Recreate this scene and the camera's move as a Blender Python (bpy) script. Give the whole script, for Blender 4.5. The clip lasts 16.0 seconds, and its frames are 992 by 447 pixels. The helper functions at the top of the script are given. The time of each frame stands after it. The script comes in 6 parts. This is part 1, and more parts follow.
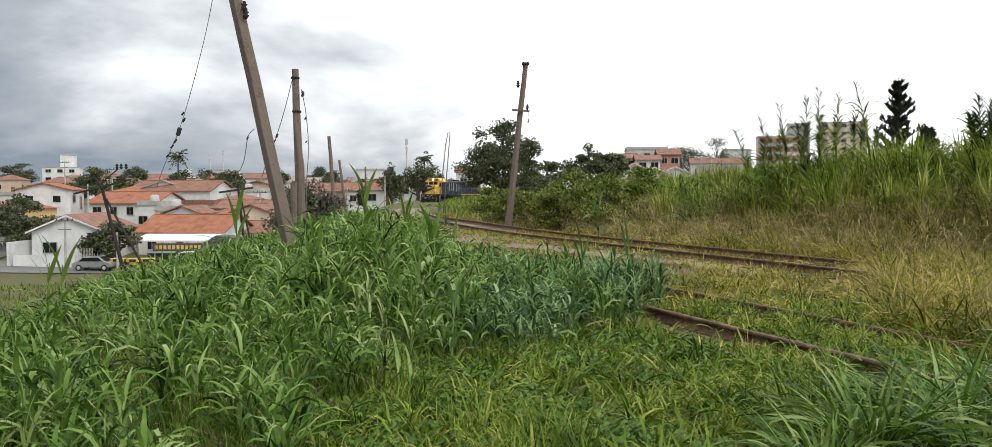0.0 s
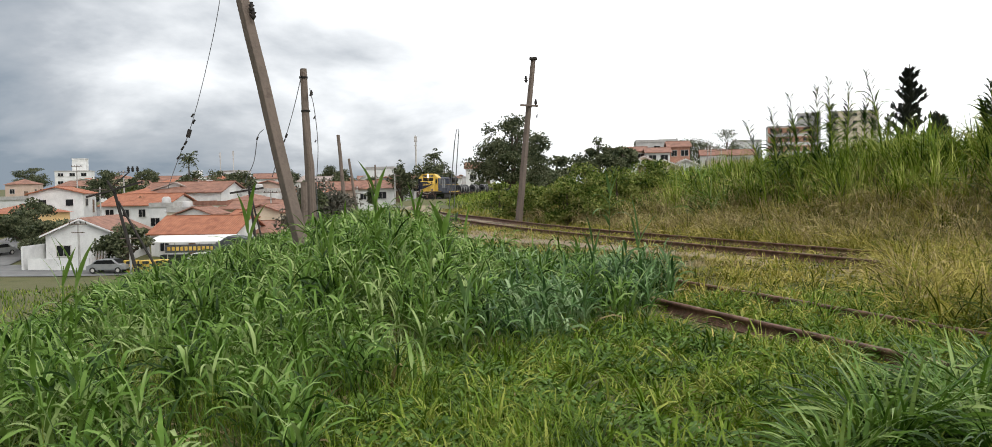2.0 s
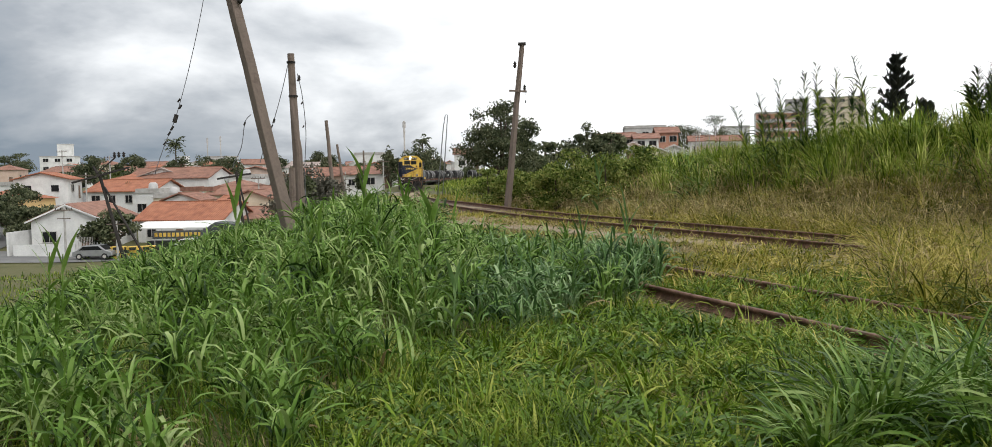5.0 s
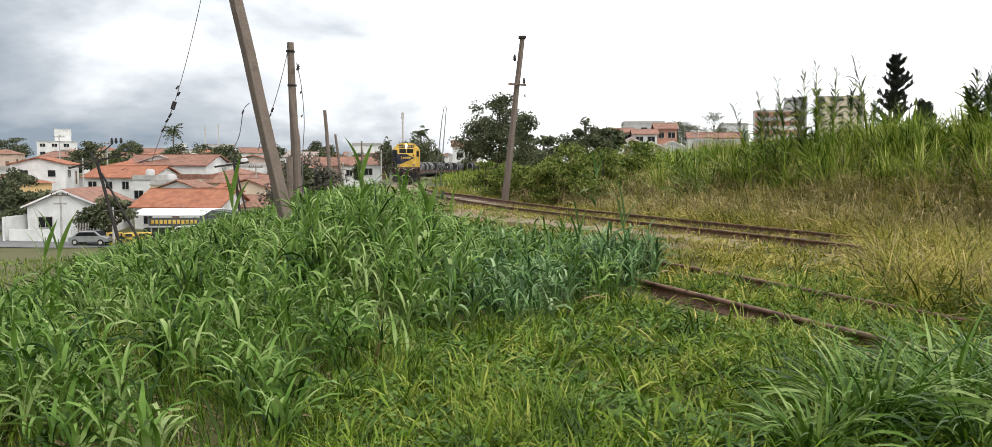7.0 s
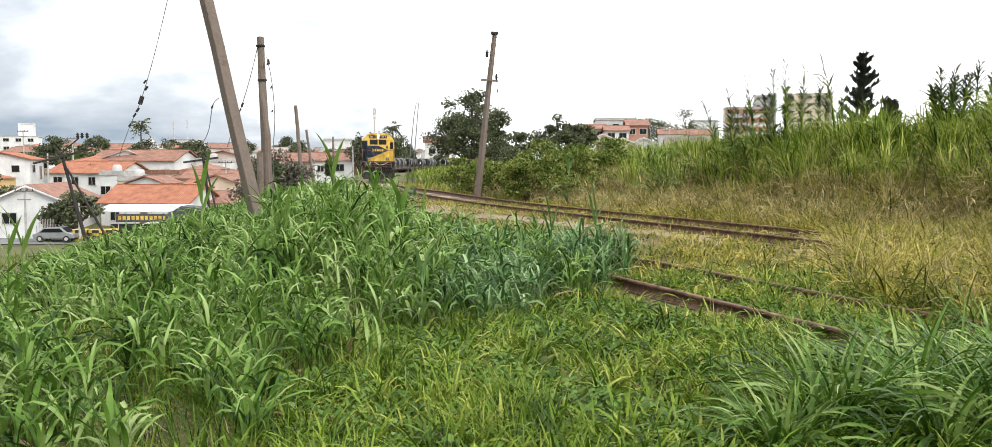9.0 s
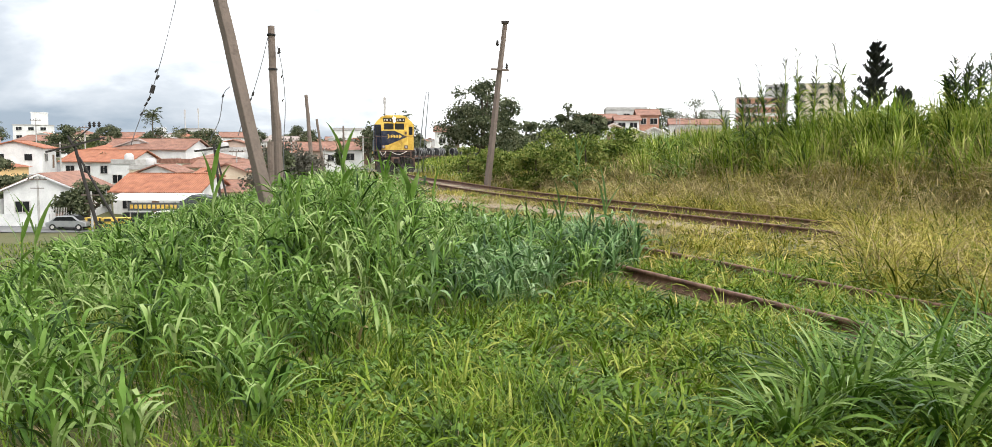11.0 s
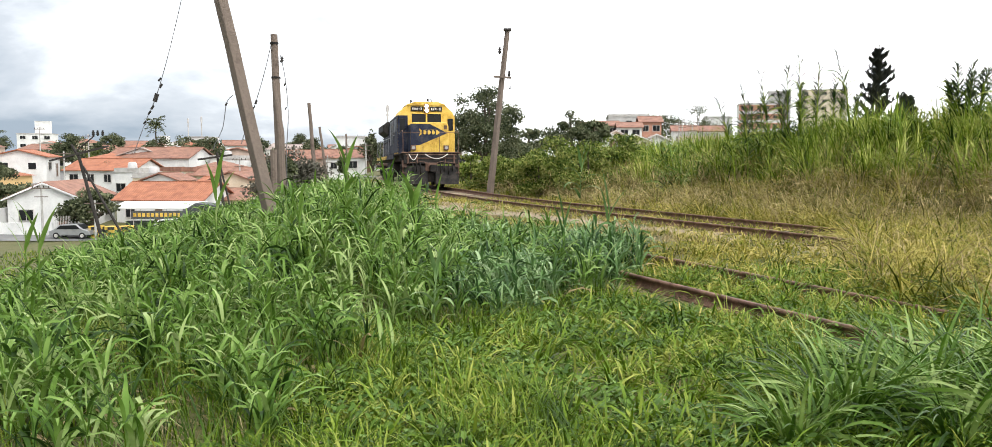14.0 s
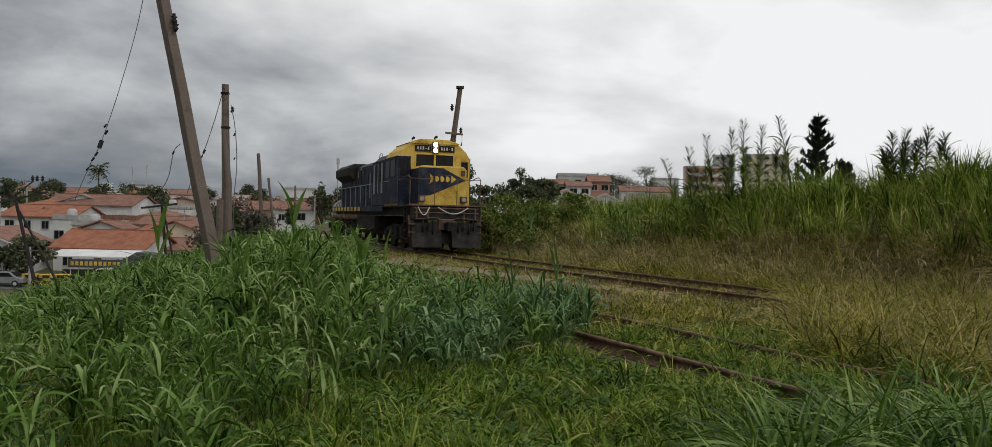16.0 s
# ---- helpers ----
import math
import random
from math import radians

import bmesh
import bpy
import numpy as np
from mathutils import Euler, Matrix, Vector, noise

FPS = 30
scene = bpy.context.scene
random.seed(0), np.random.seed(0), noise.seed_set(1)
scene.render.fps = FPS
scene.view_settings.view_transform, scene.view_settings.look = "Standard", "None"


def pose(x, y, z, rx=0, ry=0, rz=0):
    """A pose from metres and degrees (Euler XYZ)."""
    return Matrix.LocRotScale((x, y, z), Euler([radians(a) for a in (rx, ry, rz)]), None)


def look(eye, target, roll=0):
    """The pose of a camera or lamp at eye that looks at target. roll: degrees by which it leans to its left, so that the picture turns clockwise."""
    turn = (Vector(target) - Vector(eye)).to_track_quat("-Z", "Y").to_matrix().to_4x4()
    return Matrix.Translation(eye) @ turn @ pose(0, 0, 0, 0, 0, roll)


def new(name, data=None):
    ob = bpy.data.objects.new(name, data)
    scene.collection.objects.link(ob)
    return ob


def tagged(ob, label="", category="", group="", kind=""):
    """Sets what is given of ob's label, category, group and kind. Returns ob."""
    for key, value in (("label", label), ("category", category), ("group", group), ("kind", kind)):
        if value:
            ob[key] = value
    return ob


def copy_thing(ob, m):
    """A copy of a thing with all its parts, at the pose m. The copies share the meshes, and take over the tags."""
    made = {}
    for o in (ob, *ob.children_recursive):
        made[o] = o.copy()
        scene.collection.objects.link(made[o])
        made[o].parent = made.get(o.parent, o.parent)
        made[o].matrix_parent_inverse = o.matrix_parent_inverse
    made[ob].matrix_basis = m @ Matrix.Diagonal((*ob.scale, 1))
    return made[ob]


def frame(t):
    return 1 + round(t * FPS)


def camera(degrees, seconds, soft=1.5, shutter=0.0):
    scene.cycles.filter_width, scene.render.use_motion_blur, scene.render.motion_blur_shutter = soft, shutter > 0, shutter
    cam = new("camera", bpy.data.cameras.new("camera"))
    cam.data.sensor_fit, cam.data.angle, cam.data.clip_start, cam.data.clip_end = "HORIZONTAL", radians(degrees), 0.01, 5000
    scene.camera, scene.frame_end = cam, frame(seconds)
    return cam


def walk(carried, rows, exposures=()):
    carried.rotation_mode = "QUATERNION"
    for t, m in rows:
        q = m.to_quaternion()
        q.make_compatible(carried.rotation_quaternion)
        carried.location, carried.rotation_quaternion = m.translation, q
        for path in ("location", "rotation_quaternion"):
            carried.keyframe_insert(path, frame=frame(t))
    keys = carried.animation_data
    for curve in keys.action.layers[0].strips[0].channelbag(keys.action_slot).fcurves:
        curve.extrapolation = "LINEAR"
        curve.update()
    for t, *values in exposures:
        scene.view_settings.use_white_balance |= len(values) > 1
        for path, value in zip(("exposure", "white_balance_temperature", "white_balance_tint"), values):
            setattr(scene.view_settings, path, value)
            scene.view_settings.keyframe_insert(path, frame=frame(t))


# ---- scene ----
EYE = (0.0, 0.0, 1.75)
cam = camera(61.2, 16.0, soft=0.8)
# seconds, yaw, pitch, roll of a camera held in place by hand
TURNS = [
    (0.0, 0.000, -2.280, 0.000), (0.5, 0.204, -2.204, 0.353), (1.0, 0.445, -2.242, 0.788), (1.5, 0.693, -2.334, 0.887),
    (2.0, 0.671, -2.567, 1.057), (2.5, 1.053, -2.386, 1.488), (3.0, 0.485, -2.256, 2.480), (3.5, -0.172, -1.868, 1.366),
    (4.0, 0.040, -2.288, 0.877), (4.5, -0.218, -3.063, 0.689), (5.0, -0.095, -3.550, 1.041), (5.2, -0.319, -3.835, 1.153),
    (7.3, -0.495, -4.100, -0.352), (7.5, -1.136, -4.180, -0.139), (8.0, -0.847, -4.334, -0.290), (8.5, -2.052, -3.947, -0.004),
    (9.0, -2.120, -4.292, -0.110), (9.5, -2.326, -4.492, 0.374), (9.7, -1.734, -4.749, 0.337), (11.8, -1.067, -5.015, -0.692),
    (12.0, -0.537, -4.982, -0.864), (12.5, -1.423, -4.790, 0.035), (13.0, -0.848, -5.483, -0.200), (13.5, -1.030, -4.086, -0.313),
    (14.0, -1.252, -4.505, -0.050), (14.5, -1.618, -4.578, -0.042), (15.0, -2.604, -2.556, -1.755), (15.5, -3.905, -0.994, -1.464),
    (16.0, -4.663, -0.646, -1.385)]
STOPS = [(0.0, 0.0), (4.5, 0.0), (5.2, -0.1), (7.3, 0.35), (8.0, 0.55), (9.5, 0.62), (12.0, 0.7), (14.5, 0.65), (14.9, 0.5), (15.4, -0.8), (16.0, -1.02)]
walk(cam, [(t, pose(*EYE, 90 + p, r, y)) for t, y, p, r in TURNS], STOPS)

# ---- world and light: a bright overcast sky, heavy grey cloud towards the left horizon ----
world = bpy.data.worlds.new("overcast_sky")
scene.world = world
world.use_nodes = True
wn, wl = world.node_tree.nodes, world.node_tree.links
wn.clear()


def wnode(kind, **values):
    n = wn.new(kind)
    for k, v in values.items():
        n.inputs[k].default_value = v
    return n


sky = wn.new("ShaderNodeTexSky")
sky.sky_type, sky.sun_disc, sky.sun_elevation, sky.sun_rotation = "NISHITA", False, radians(55), radians(20)
coord = wn.new("ShaderNodeTexCoord")
split = wn.new("ShaderNodeSeparateXYZ")
wl.new(coord.outputs["Generated"], split.inputs[0])


def wmath(op, a, b=None):
    n = wn.new("ShaderNodeMath")
    n.operation = op
    for i, v in enumerate((a, b)):
        if v is None:
            continue
        if isinstance(v, (int, float)):
            n.inputs[i].default_value = v
        else:
            wl.new(v, n.inputs[i])
    return n.outputs[0]


dx, dy, dz = split.outputs
lift = wmath("ADD", wmath("MAXIMUM", dz, 0.0), 0.32)
flat = wn.new("ShaderNodeCombineXYZ")
wl.new(wmath("DIVIDE", dx, lift), flat.inputs[0])
wl.new(wmath("DIVIDE", dy, lift), flat.inputs[1])
big = wnode("ShaderNodeTexNoise", Scale=1.15, Detail=7.0, Roughness=0.52, Distortion=0.25)
wl.new(flat.outputs[0], big.inputs["Vector"])
small = wnode("ShaderNodeTexNoise", Scale=3.6, Detail=5.0, Roughness=0.55)
wl.new(flat.outputs[0], small.inputs["Vector"])
cover = wmath("ADD", wmath("MULTIPLY", wmath("SUBTRACT", big.outputs[0], 0.5), 1.6), wmath("MULTIPLY", wmath("SUBTRACT", small.outputs[0], 0.5), 0.22))
cover = wmath("ADD", cover, wmath("MULTIPLY", wmath("MINIMUM", wmath("SUBTRACT", dx, 0.16), 0.0), 0.90))
cover = wmath("ADD", cover, wmath("MULTIPLY", wmath("MAXIMUM", dx, 0.0), 0.25))
cover = wmath("ADD", cover, wmath("MULTIPLY", dz, 1.0))
cover = wmath("ADD", cover, 0.605)
low = wmath("MULTIPLY", wmath("MAXIMUM", wmath("SUBTRACT", 0.13, dz), 0.0), wmath("MAXIMUM", wmath("SUBTRACT", 0.22, dx), 0.0))
cover = wmath("SUBTRACT", cover, wmath("MULTIPLY", low, 2.0))
ramp = wn.new("ShaderNodeValToRGB")
el = ramp.color_ramp.elements
el[0].position, el[0].color = 0.0, (0.27, 0.33, 0.40, 1)
el[1].position, el[1].color = 0.80, (1.85, 1.86, 1.88, 1)
for p, c in ((0.2, (0.50, 0.54, 0.59, 1)), (0.42, (0.98, 1.01, 1.04, 1))):
    e = el.new(p)
    e.color = c
wl.new(cover, ramp.inputs[0])
clouds = wnode("ShaderNodeBackground", Strength=1.0)
wl.new(ramp.outputs[0], clouds.inputs[0])
clear = wnode("ShaderNodeBackground", Strength=0.08)
wl.new(sky.outputs[0], clear.inputs[0])
mixw = wnode("ShaderNodeMixShader", Fac=0.96)
wl.new(clear.outputs[0], mixw.inputs[1])
wl.new(clouds.outputs[0], mixw.inputs[2])
wout = wn.new("ShaderNodeOutputWorld")
wl.new(mixw.outputs[0], wout.inputs[0])

sun = new("sun", bpy.data.lights.new("sun", "SUN"))
sun.data.energy, sun.data.angle, sun.data.color = 1.1, radians(25), (1.0, 0.96, 0.9)
sun.matrix_basis = look((10, -6, 25), (0, 12, 0))


# ---- materials ----
def surface(name, colours, scale=4.0, rough=0.8, bump=0.3, metal=0.0, fine=8.0, leaf=0.0, per="noise", spec=0.4, coat=0.0):
    """A procedural material: two scales of noise over a ramp of colours, with relief. per: noise, island or object."""
    m = bpy.data.materials.new(name)
    m.use_nodes = True
    n, l = m.node_tree.nodes, m.node_tree.links
    b = n["Principled BSDF"]
    tc = n.new("ShaderNodeTexCoord")
    big_n, fine_n = n.new("ShaderNodeTexNoise"), n.new("ShaderNodeTexNoise")
    big_n.inputs["Scale"].default_value, big_n.inputs["Detail"].default_value = scale, 5
    fine_n.inputs["Scale"].default_value, fine_n.inputs["Detail"].default_value = scale * fine, 3
    for q in (big_n, fine_n):
        l.new(tc.outputs["Object"], q.inputs["Vector"])
    add = n.new("ShaderNodeMath")
    add.operation = "MULTIPLY_ADD"
    add.inputs[1].default_value = 0.08 if per == "island" else 0.35
    l.new(fine_n.outputs[0], add.inputs[0])
    src = big_n.outputs[0]
    if per != "noise":
        info = n.new("ShaderNodeNewGeometry" if per == "island" else "ShaderNodeObjectInfo")
        mixf = n.new("ShaderNodeMath")
        mixf.operation = "MULTIPLY_ADD"
        mixf.inputs[1].default_value = 0.40
        l.new(info.outputs["Random Per Island" if per == "island" else "Random"], mixf.inputs[0])
        half = n.new("ShaderNodeMath")
        half.operation = "MULTIPLY"
        half.inputs[1].default_value = 0.97 if per == "island" else 0.7
        l.new(big_n.outputs[0], half.inputs[0])
        l.new(half.outputs[0], mixf.inputs[2])
        src = mixf.outputs[0]
    l.new(src, add.inputs[2])
    r = n.new("ShaderNodeValToRGB")
    els = r.color_ramp.elements
    lo, hi = (0.42, 0.85) if per == "noise" else (0.50, 0.94) if per == "island" else (0.42, 1.0)
    for i, c in enumerate(colours):
        p = lo + (hi - lo) * i / max(1, len(colours) - 1)
        e = els[i] if i < 2 else els.new(p)
        e.position, e.color = p, (*c, 1)
    els[0].position = lo
    if len(colours) == 2:
        els[1].position = hi
    l.new(add.outputs[0], r.inputs[0])
    l.new(r.outputs[0], b.inputs["Base Color"])
    b.inputs["Roughness"].default_value, b.inputs["Metallic"].default_value = rough, metal
    b.inputs["Specular IOR Level"].default_value = spec
    b.inputs["Coat Weight"].default_value = coat
    if bump:
        bp = n.new("ShaderNodeBump")
        bp.inputs["Strength"].default_value, bp.inputs["Distance"].default_value = bump, 0.02
        l.new(fine_n.outputs[0], bp.inputs["Height"])
        l.new(bp.outputs[0], b.inputs["Normal"])
    if leaf:
        tr = n.new("ShaderNodeBsdfTranslucent")
        l.new(r.outputs[0], tr.inputs[0])
        mx = n.new("ShaderNodeMixShader")
        mx.inputs[0].default_value = leaf
        l.new(b.outputs[0], mx.inputs[1])
        l.new(tr.outputs[0], mx.inputs[2])
        l.new(mx.outputs[0], n["Material Output"].inputs[0])
    return m


def glow(name, colour, strength):
    m = bpy.data.materials.new(name)
    m.use_nodes = True
    b = m.node_tree.nodes["Principled BSDF"]
    b.inputs["Base Color"].default_value = (*colour, 1)
    b.inputs["Emission Color"].default_value, b.inputs["Emission Strength"].default_value = (*colour, 1), strength
    return m


def tiled(name, c1, c2, row=0.22):
    """Clay roof tiles: rows of rolls down the slope."""
    m = surface(name, [c1, c2], 1.2, 0.85, 0.4)
    n, l = m.node_tree.nodes, m.node_tree.links
    w = n.new("ShaderNodeTexWave")
    w.inputs["Scale"].default_value, w.inputs["Distortion"].default_value = 0.31 / row, 0.6
    tc = n.new("ShaderNodeTexCoord")
    l.new(tc.outputs["Object"], w.inputs["Vector"])
    bp = n.new("ShaderNodeBump")
    bp.inputs["Strength"].default_value, bp.inputs["Distance"].default_value = 0.8, 0.05
    l.new(w.outputs[0], bp.inputs["Height"])
    l.new(bp.outputs[0], n["Principled BSDF"].inputs["Normal"])
    return m


M_SOIL = surface("soil_and_grass", [(0.032, 0.034, 0.011), (0.065, 0.070, 0.018), (0.085, 0.078, 0.028), (0.048, 0.062, 0.011)], 0.35, 0.95, 0.8, fine=22)
M_BALLAST = surface("dirty_ballast", [(0.10, 0.075, 0.045), (0.23, 0.18, 0.11), (0.16, 0.12, 0.07)], 2.5, 0.95, 0.9, fine=9)
M_ASPHALT = surface("asphalt", [(0.10, 0.10, 0.10), (0.16, 0.16, 0.155)], 0.6, 0.9, 0.2, fine=20)
M_RUST = surface("rusty_rail", [(0.035, 0.02, 0.014), (0.10, 0.05, 0.032), (0.18, 0.10, 0.065)], 6, 0.8, 0.4, metal=0.1)
M_SLEEPER = surface("old_sleeper_wood", [(0.05, 0.035, 0.025), (0.12, 0.09, 0.065)], 5, 0.9, 0.6)
M_POLE = surface("weathered_pole", [(0.09, 0.068, 0.054), (0.155, 0.12, 0.098), (0.125, 0.098, 0.08)], 2.2, 0.9, 0.5)
M_POLE_DARK = surface("dark_pole", [(0.018, 0.016, 0.015), (0.04, 0.034, 0.03)], 2.2, 0.9, 0.4)
M_WIRE = surface("wire", [(0.09, 0.09, 0.095), (0.17, 0.17, 0.18)], 4, 0.6, 0, metal=0.3)
M_LEAF = surface("broad_grass_leaf", [(0.012, 0.032, 0.004), (0.050, 0.108, 0.012), (0.098, 0.182, 0.026), (0.145, 0.235, 0.050), (0.27, 0.345, 0.13)], 1.6, 0.5, 0.1, leaf=0.22, per="island", spec=0.15)
M_LEAF_BLUE = surface("bluish_grass_leaf", [(0.018, 0.048, 0.014), (0.056, 0.122, 0.030), (0.110, 0.195, 0.058), (0.25, 0.34, 0.17)], 0.8, 0.5, 0.1, leaf=0.18, per="island", spec=0.22)
M_LAWN = surface("bright_grass", [(0.020, 0.044, 0.003), (0.066, 0.122, 0.006), (0.125, 0.195, 0.012), (0.26, 0.285, 0.055)], 1.8, 0.55, 0, leaf=0.2, per="island", spec=0.18)
M_BANK = surface("bank_grass", [(0.011, 0.030, 0.003), (0.080, 0.135, 0.010), (0.180, 0.248, 0.022), (0.36, 0.39, 0.10)], 0.9, 0.6, 0, leaf=0.22, per="island", spec=0.15)
M_DRY = surface("yellowing_grass", [(0.028, 0.042, 0.005), (0.135, 0.148, 0.015), (0.25, 0.225, 0.035), (0.42, 0.35, 0.11)], 1.0, 0.7, 0, leaf=0.2, per="island", spec=0.12)
M_STRAW = surface("straw", [(0.19, 0.14, 0.06), (0.30, 0.23, 0.12), (0.38, 0.30, 0.17)], 0.5, 0.8, 0, leaf=0.2, per="island", spec=0.2)
M_SEED = surface("seed_heads", [(0.085, 0.078, 0.024), (0.26, 0.215, 0.085), (0.48, 0.39, 0.20)], 1.2, 0.8, 0, leaf=0.22, per="island", spec=0.1)
M_CLOVER = surface("clover_leaf", [(0.022, 0.056, 0.006), (0.060, 0.120, 0.012), (0.12, 0.20, 0.035)], 1.0, 0.55, 0, leaf=0.2, per="island", spec=0.2)
M_SHRUB = surface("shrub_leaf", [(0.022, 0.048, 0.006), (0.105, 0.145, 0.024), (0.25, 0.265, 0.075)], 1.6, 0.65, 0, leaf=0.25, per="island", spec=0.12)
M_TREE = surface("tree_leaf", [(0.020, 0.030, 0.012), (0.062, 0.075, 0.034), (0.15, 0.16, 0.09)], 0.8, 0.65, 0, leaf=0.15, per="island", spec=0.18)
M_REED = surface("reed_leaf", [(0.016, 0.026, 0.010), (0.040, 0.055, 0.022), (0.085, 0.095, 0.050)], 0.8, 0.65, 0, leaf=0.08, per="island", spec=0.12)
M_TUFT = surface("tuft_blades", [(0.014, 0.040, 0.003), (0.052, 0.115, 0.010), (0.098, 0.178, 0.022), (0.23, 0.31, 0.095)], 2.0, 0.45, 0, leaf=0.2, per="island", spec=0.25)
M_DIRT = surface("bare_earth", [(0.10, 0.08, 0.045), (0.17, 0.13, 0.08), (0.23, 0.175, 0.115)], 0.9, 0.95, 0.6, fine=14)
M_TREE_LIGHT = surface("light_tree_leaf", [(0.05, 0.07, 0.012), (0.12, 0.14, 0.025)], 0.3, 0.6, 0, leaf=0.2, per="island")
M_DRYBUSH = surface("greyish_bush", [(0.05, 0.05, 0.035), (0.11, 0.10, 0.075)], 0.4, 0.8, 0, leaf=0.1, per="island")
M_CONIFER = surface("conifer_needles", [(0.014, 0.018, 0.013), (0.038, 0.042, 0.032)], 0.4, 0.7, 0, per="island")
M_BARK = surface("bark", [(0.035, 0.028, 0.02), (0.09, 0.07, 0.05)], 3, 0.95, 0.7)
M_TILE = tiled("clay_tiles", (0.20, 0.068, 0.036), (0.34, 0.135, 0.072))
M_TILE_OLD = tiled("old_clay_tiles", (0.125, 0.060, 0.042), (0.27, 0.135, 0.092))
M_TILE_GREY = tiled("greyish_tiles", (0.22, 0.18, 0.16), (0.34, 0.28, 0.25))
M_WHITE = surface("white_wall_paint", [(0.50, 0.50, 0.49), (0.67, 0.67, 0.65)], 0.7, 0.85, 0.1)
M_CREAM = surface("cream_wall_paint", [(0.48, 0.41, 0.30), (0.62, 0.55, 0.42)], 0.7, 0.85, 0.1)
M_OCHRE = surface("ochre_wall_paint", [(0.50, 0.33, 0.14), (0.60, 0.42, 0.20)], 0.7, 0.85, 0.1)
M_PINK = surface("salmon_wall_paint", [(0.42, 0.31, 0.24), (0.54, 0.42, 0.35)], 0.7, 0.85, 0.1)
M_GREYWALL = surface("grey_wall", [(0.34, 0.33, 0.32), (0.48, 0.47, 0.46)], 0.7, 0.9, 0.15)
M_BRICKRED = surface("red_brick_facade", [(0.34, 0.16, 0.11), (0.45, 0.24, 0.17)], 1.5, 0.9, 0.2)
M_GLASS = surface("dark_window_glass", [(0.006, 0.007, 0.008), (0.016, 0.017, 0.018)], 1.0, 0.35, 0, spec=0.15)
M_FRAME = surface("window_frame_paint", [(0.35, 0.33, 0.31), (0.5, 0.48, 0.45)], 3, 0.6, 0)
M_DOOR = surface("brown_door", [(0.10, 0.06, 0.04), (0.18, 0.11, 0.07)], 3, 0.6, 0.2)
M_CONCRETE = surface("concrete", [(0.28, 0.27, 0.25), (0.42, 0.41, 0.39)], 1.5, 0.9, 0.3)
M_TARP = surface("dark_canvas", [(0.03, 0.034, 0.036), (0.07, 0.075, 0.08)], 2, 0.7, 0.2)
M_YELLOW = surface("dirty_yellow_paint", [(0.30, 0.18, 0.03), (0.55, 0.36, 0.06), (0.64, 0.45, 0.11)], 2.2, 0.6, 0.12, spec=0.25)
M_NAVY = surface("dirty_navy_paint", [(0.007, 0.009, 0.018), (0.014, 0.018, 0.036), (0.045, 0.048, 0.060)], 1.6, 0.65, 0.12, spec=0.2)
M_PALE = surface("faded_pale_paint", [(0.13, 0.14, 0.15), (0.28, 0.29, 0.30)], 2.0, 0.6, 0.1)
M_BLACK = surface("grimy_black_steel", [(0.006, 0.006, 0.006), (0.016, 0.015, 0.014), (0.038, 0.032, 0.028)], 3, 0.75, 0.3, spec=0.2)
M_GRIME = surface("rust_brown_steel", [(0.05, 0.03, 0.02), (0.12, 0.07, 0.05), (0.18, 0.11, 0.08)], 3, 0.75, 0.3, metal=0.2)
M_HOSE = surface("pale_hose", [(0.42, 0.40, 0.37), (0.58, 0.56, 0.53)], 4, 0.6, 0)
M_COIL = surface("steel_coil", [(0.012, 0.012, 0.013), (0.035, 0.035, 0.036), (0.09, 0.09, 0.09)], 2, 0.7, 0.05, spec=0.15)
M_BAND = surface("pale_strap", [(0.24, 0.235, 0.225), (0.36, 0.355, 0.345)], 2, 0.5, 0)
M_LAMP = glow("headlight_glow", (1.0, 0.86, 0.62), 22.0)
M_CAR = surface("silver_car_paint", [(0.28, 0.29, 0.30), (0.36, 0.37, 0.38)], 2, 0.3, 0, metal=0.5, coat=0.5)
M_CARWHITE = surface("white_car_paint", [(0.6, 0.6, 0.6), (0.7, 0.7, 0.7)], 2, 0.3, 0, coat=0.5)
M_TYRE = surface("tyre_rubber", [(0.012, 0.012, 0.012), (0.03, 0.03, 0.03)], 5, 0.85, 0.2)


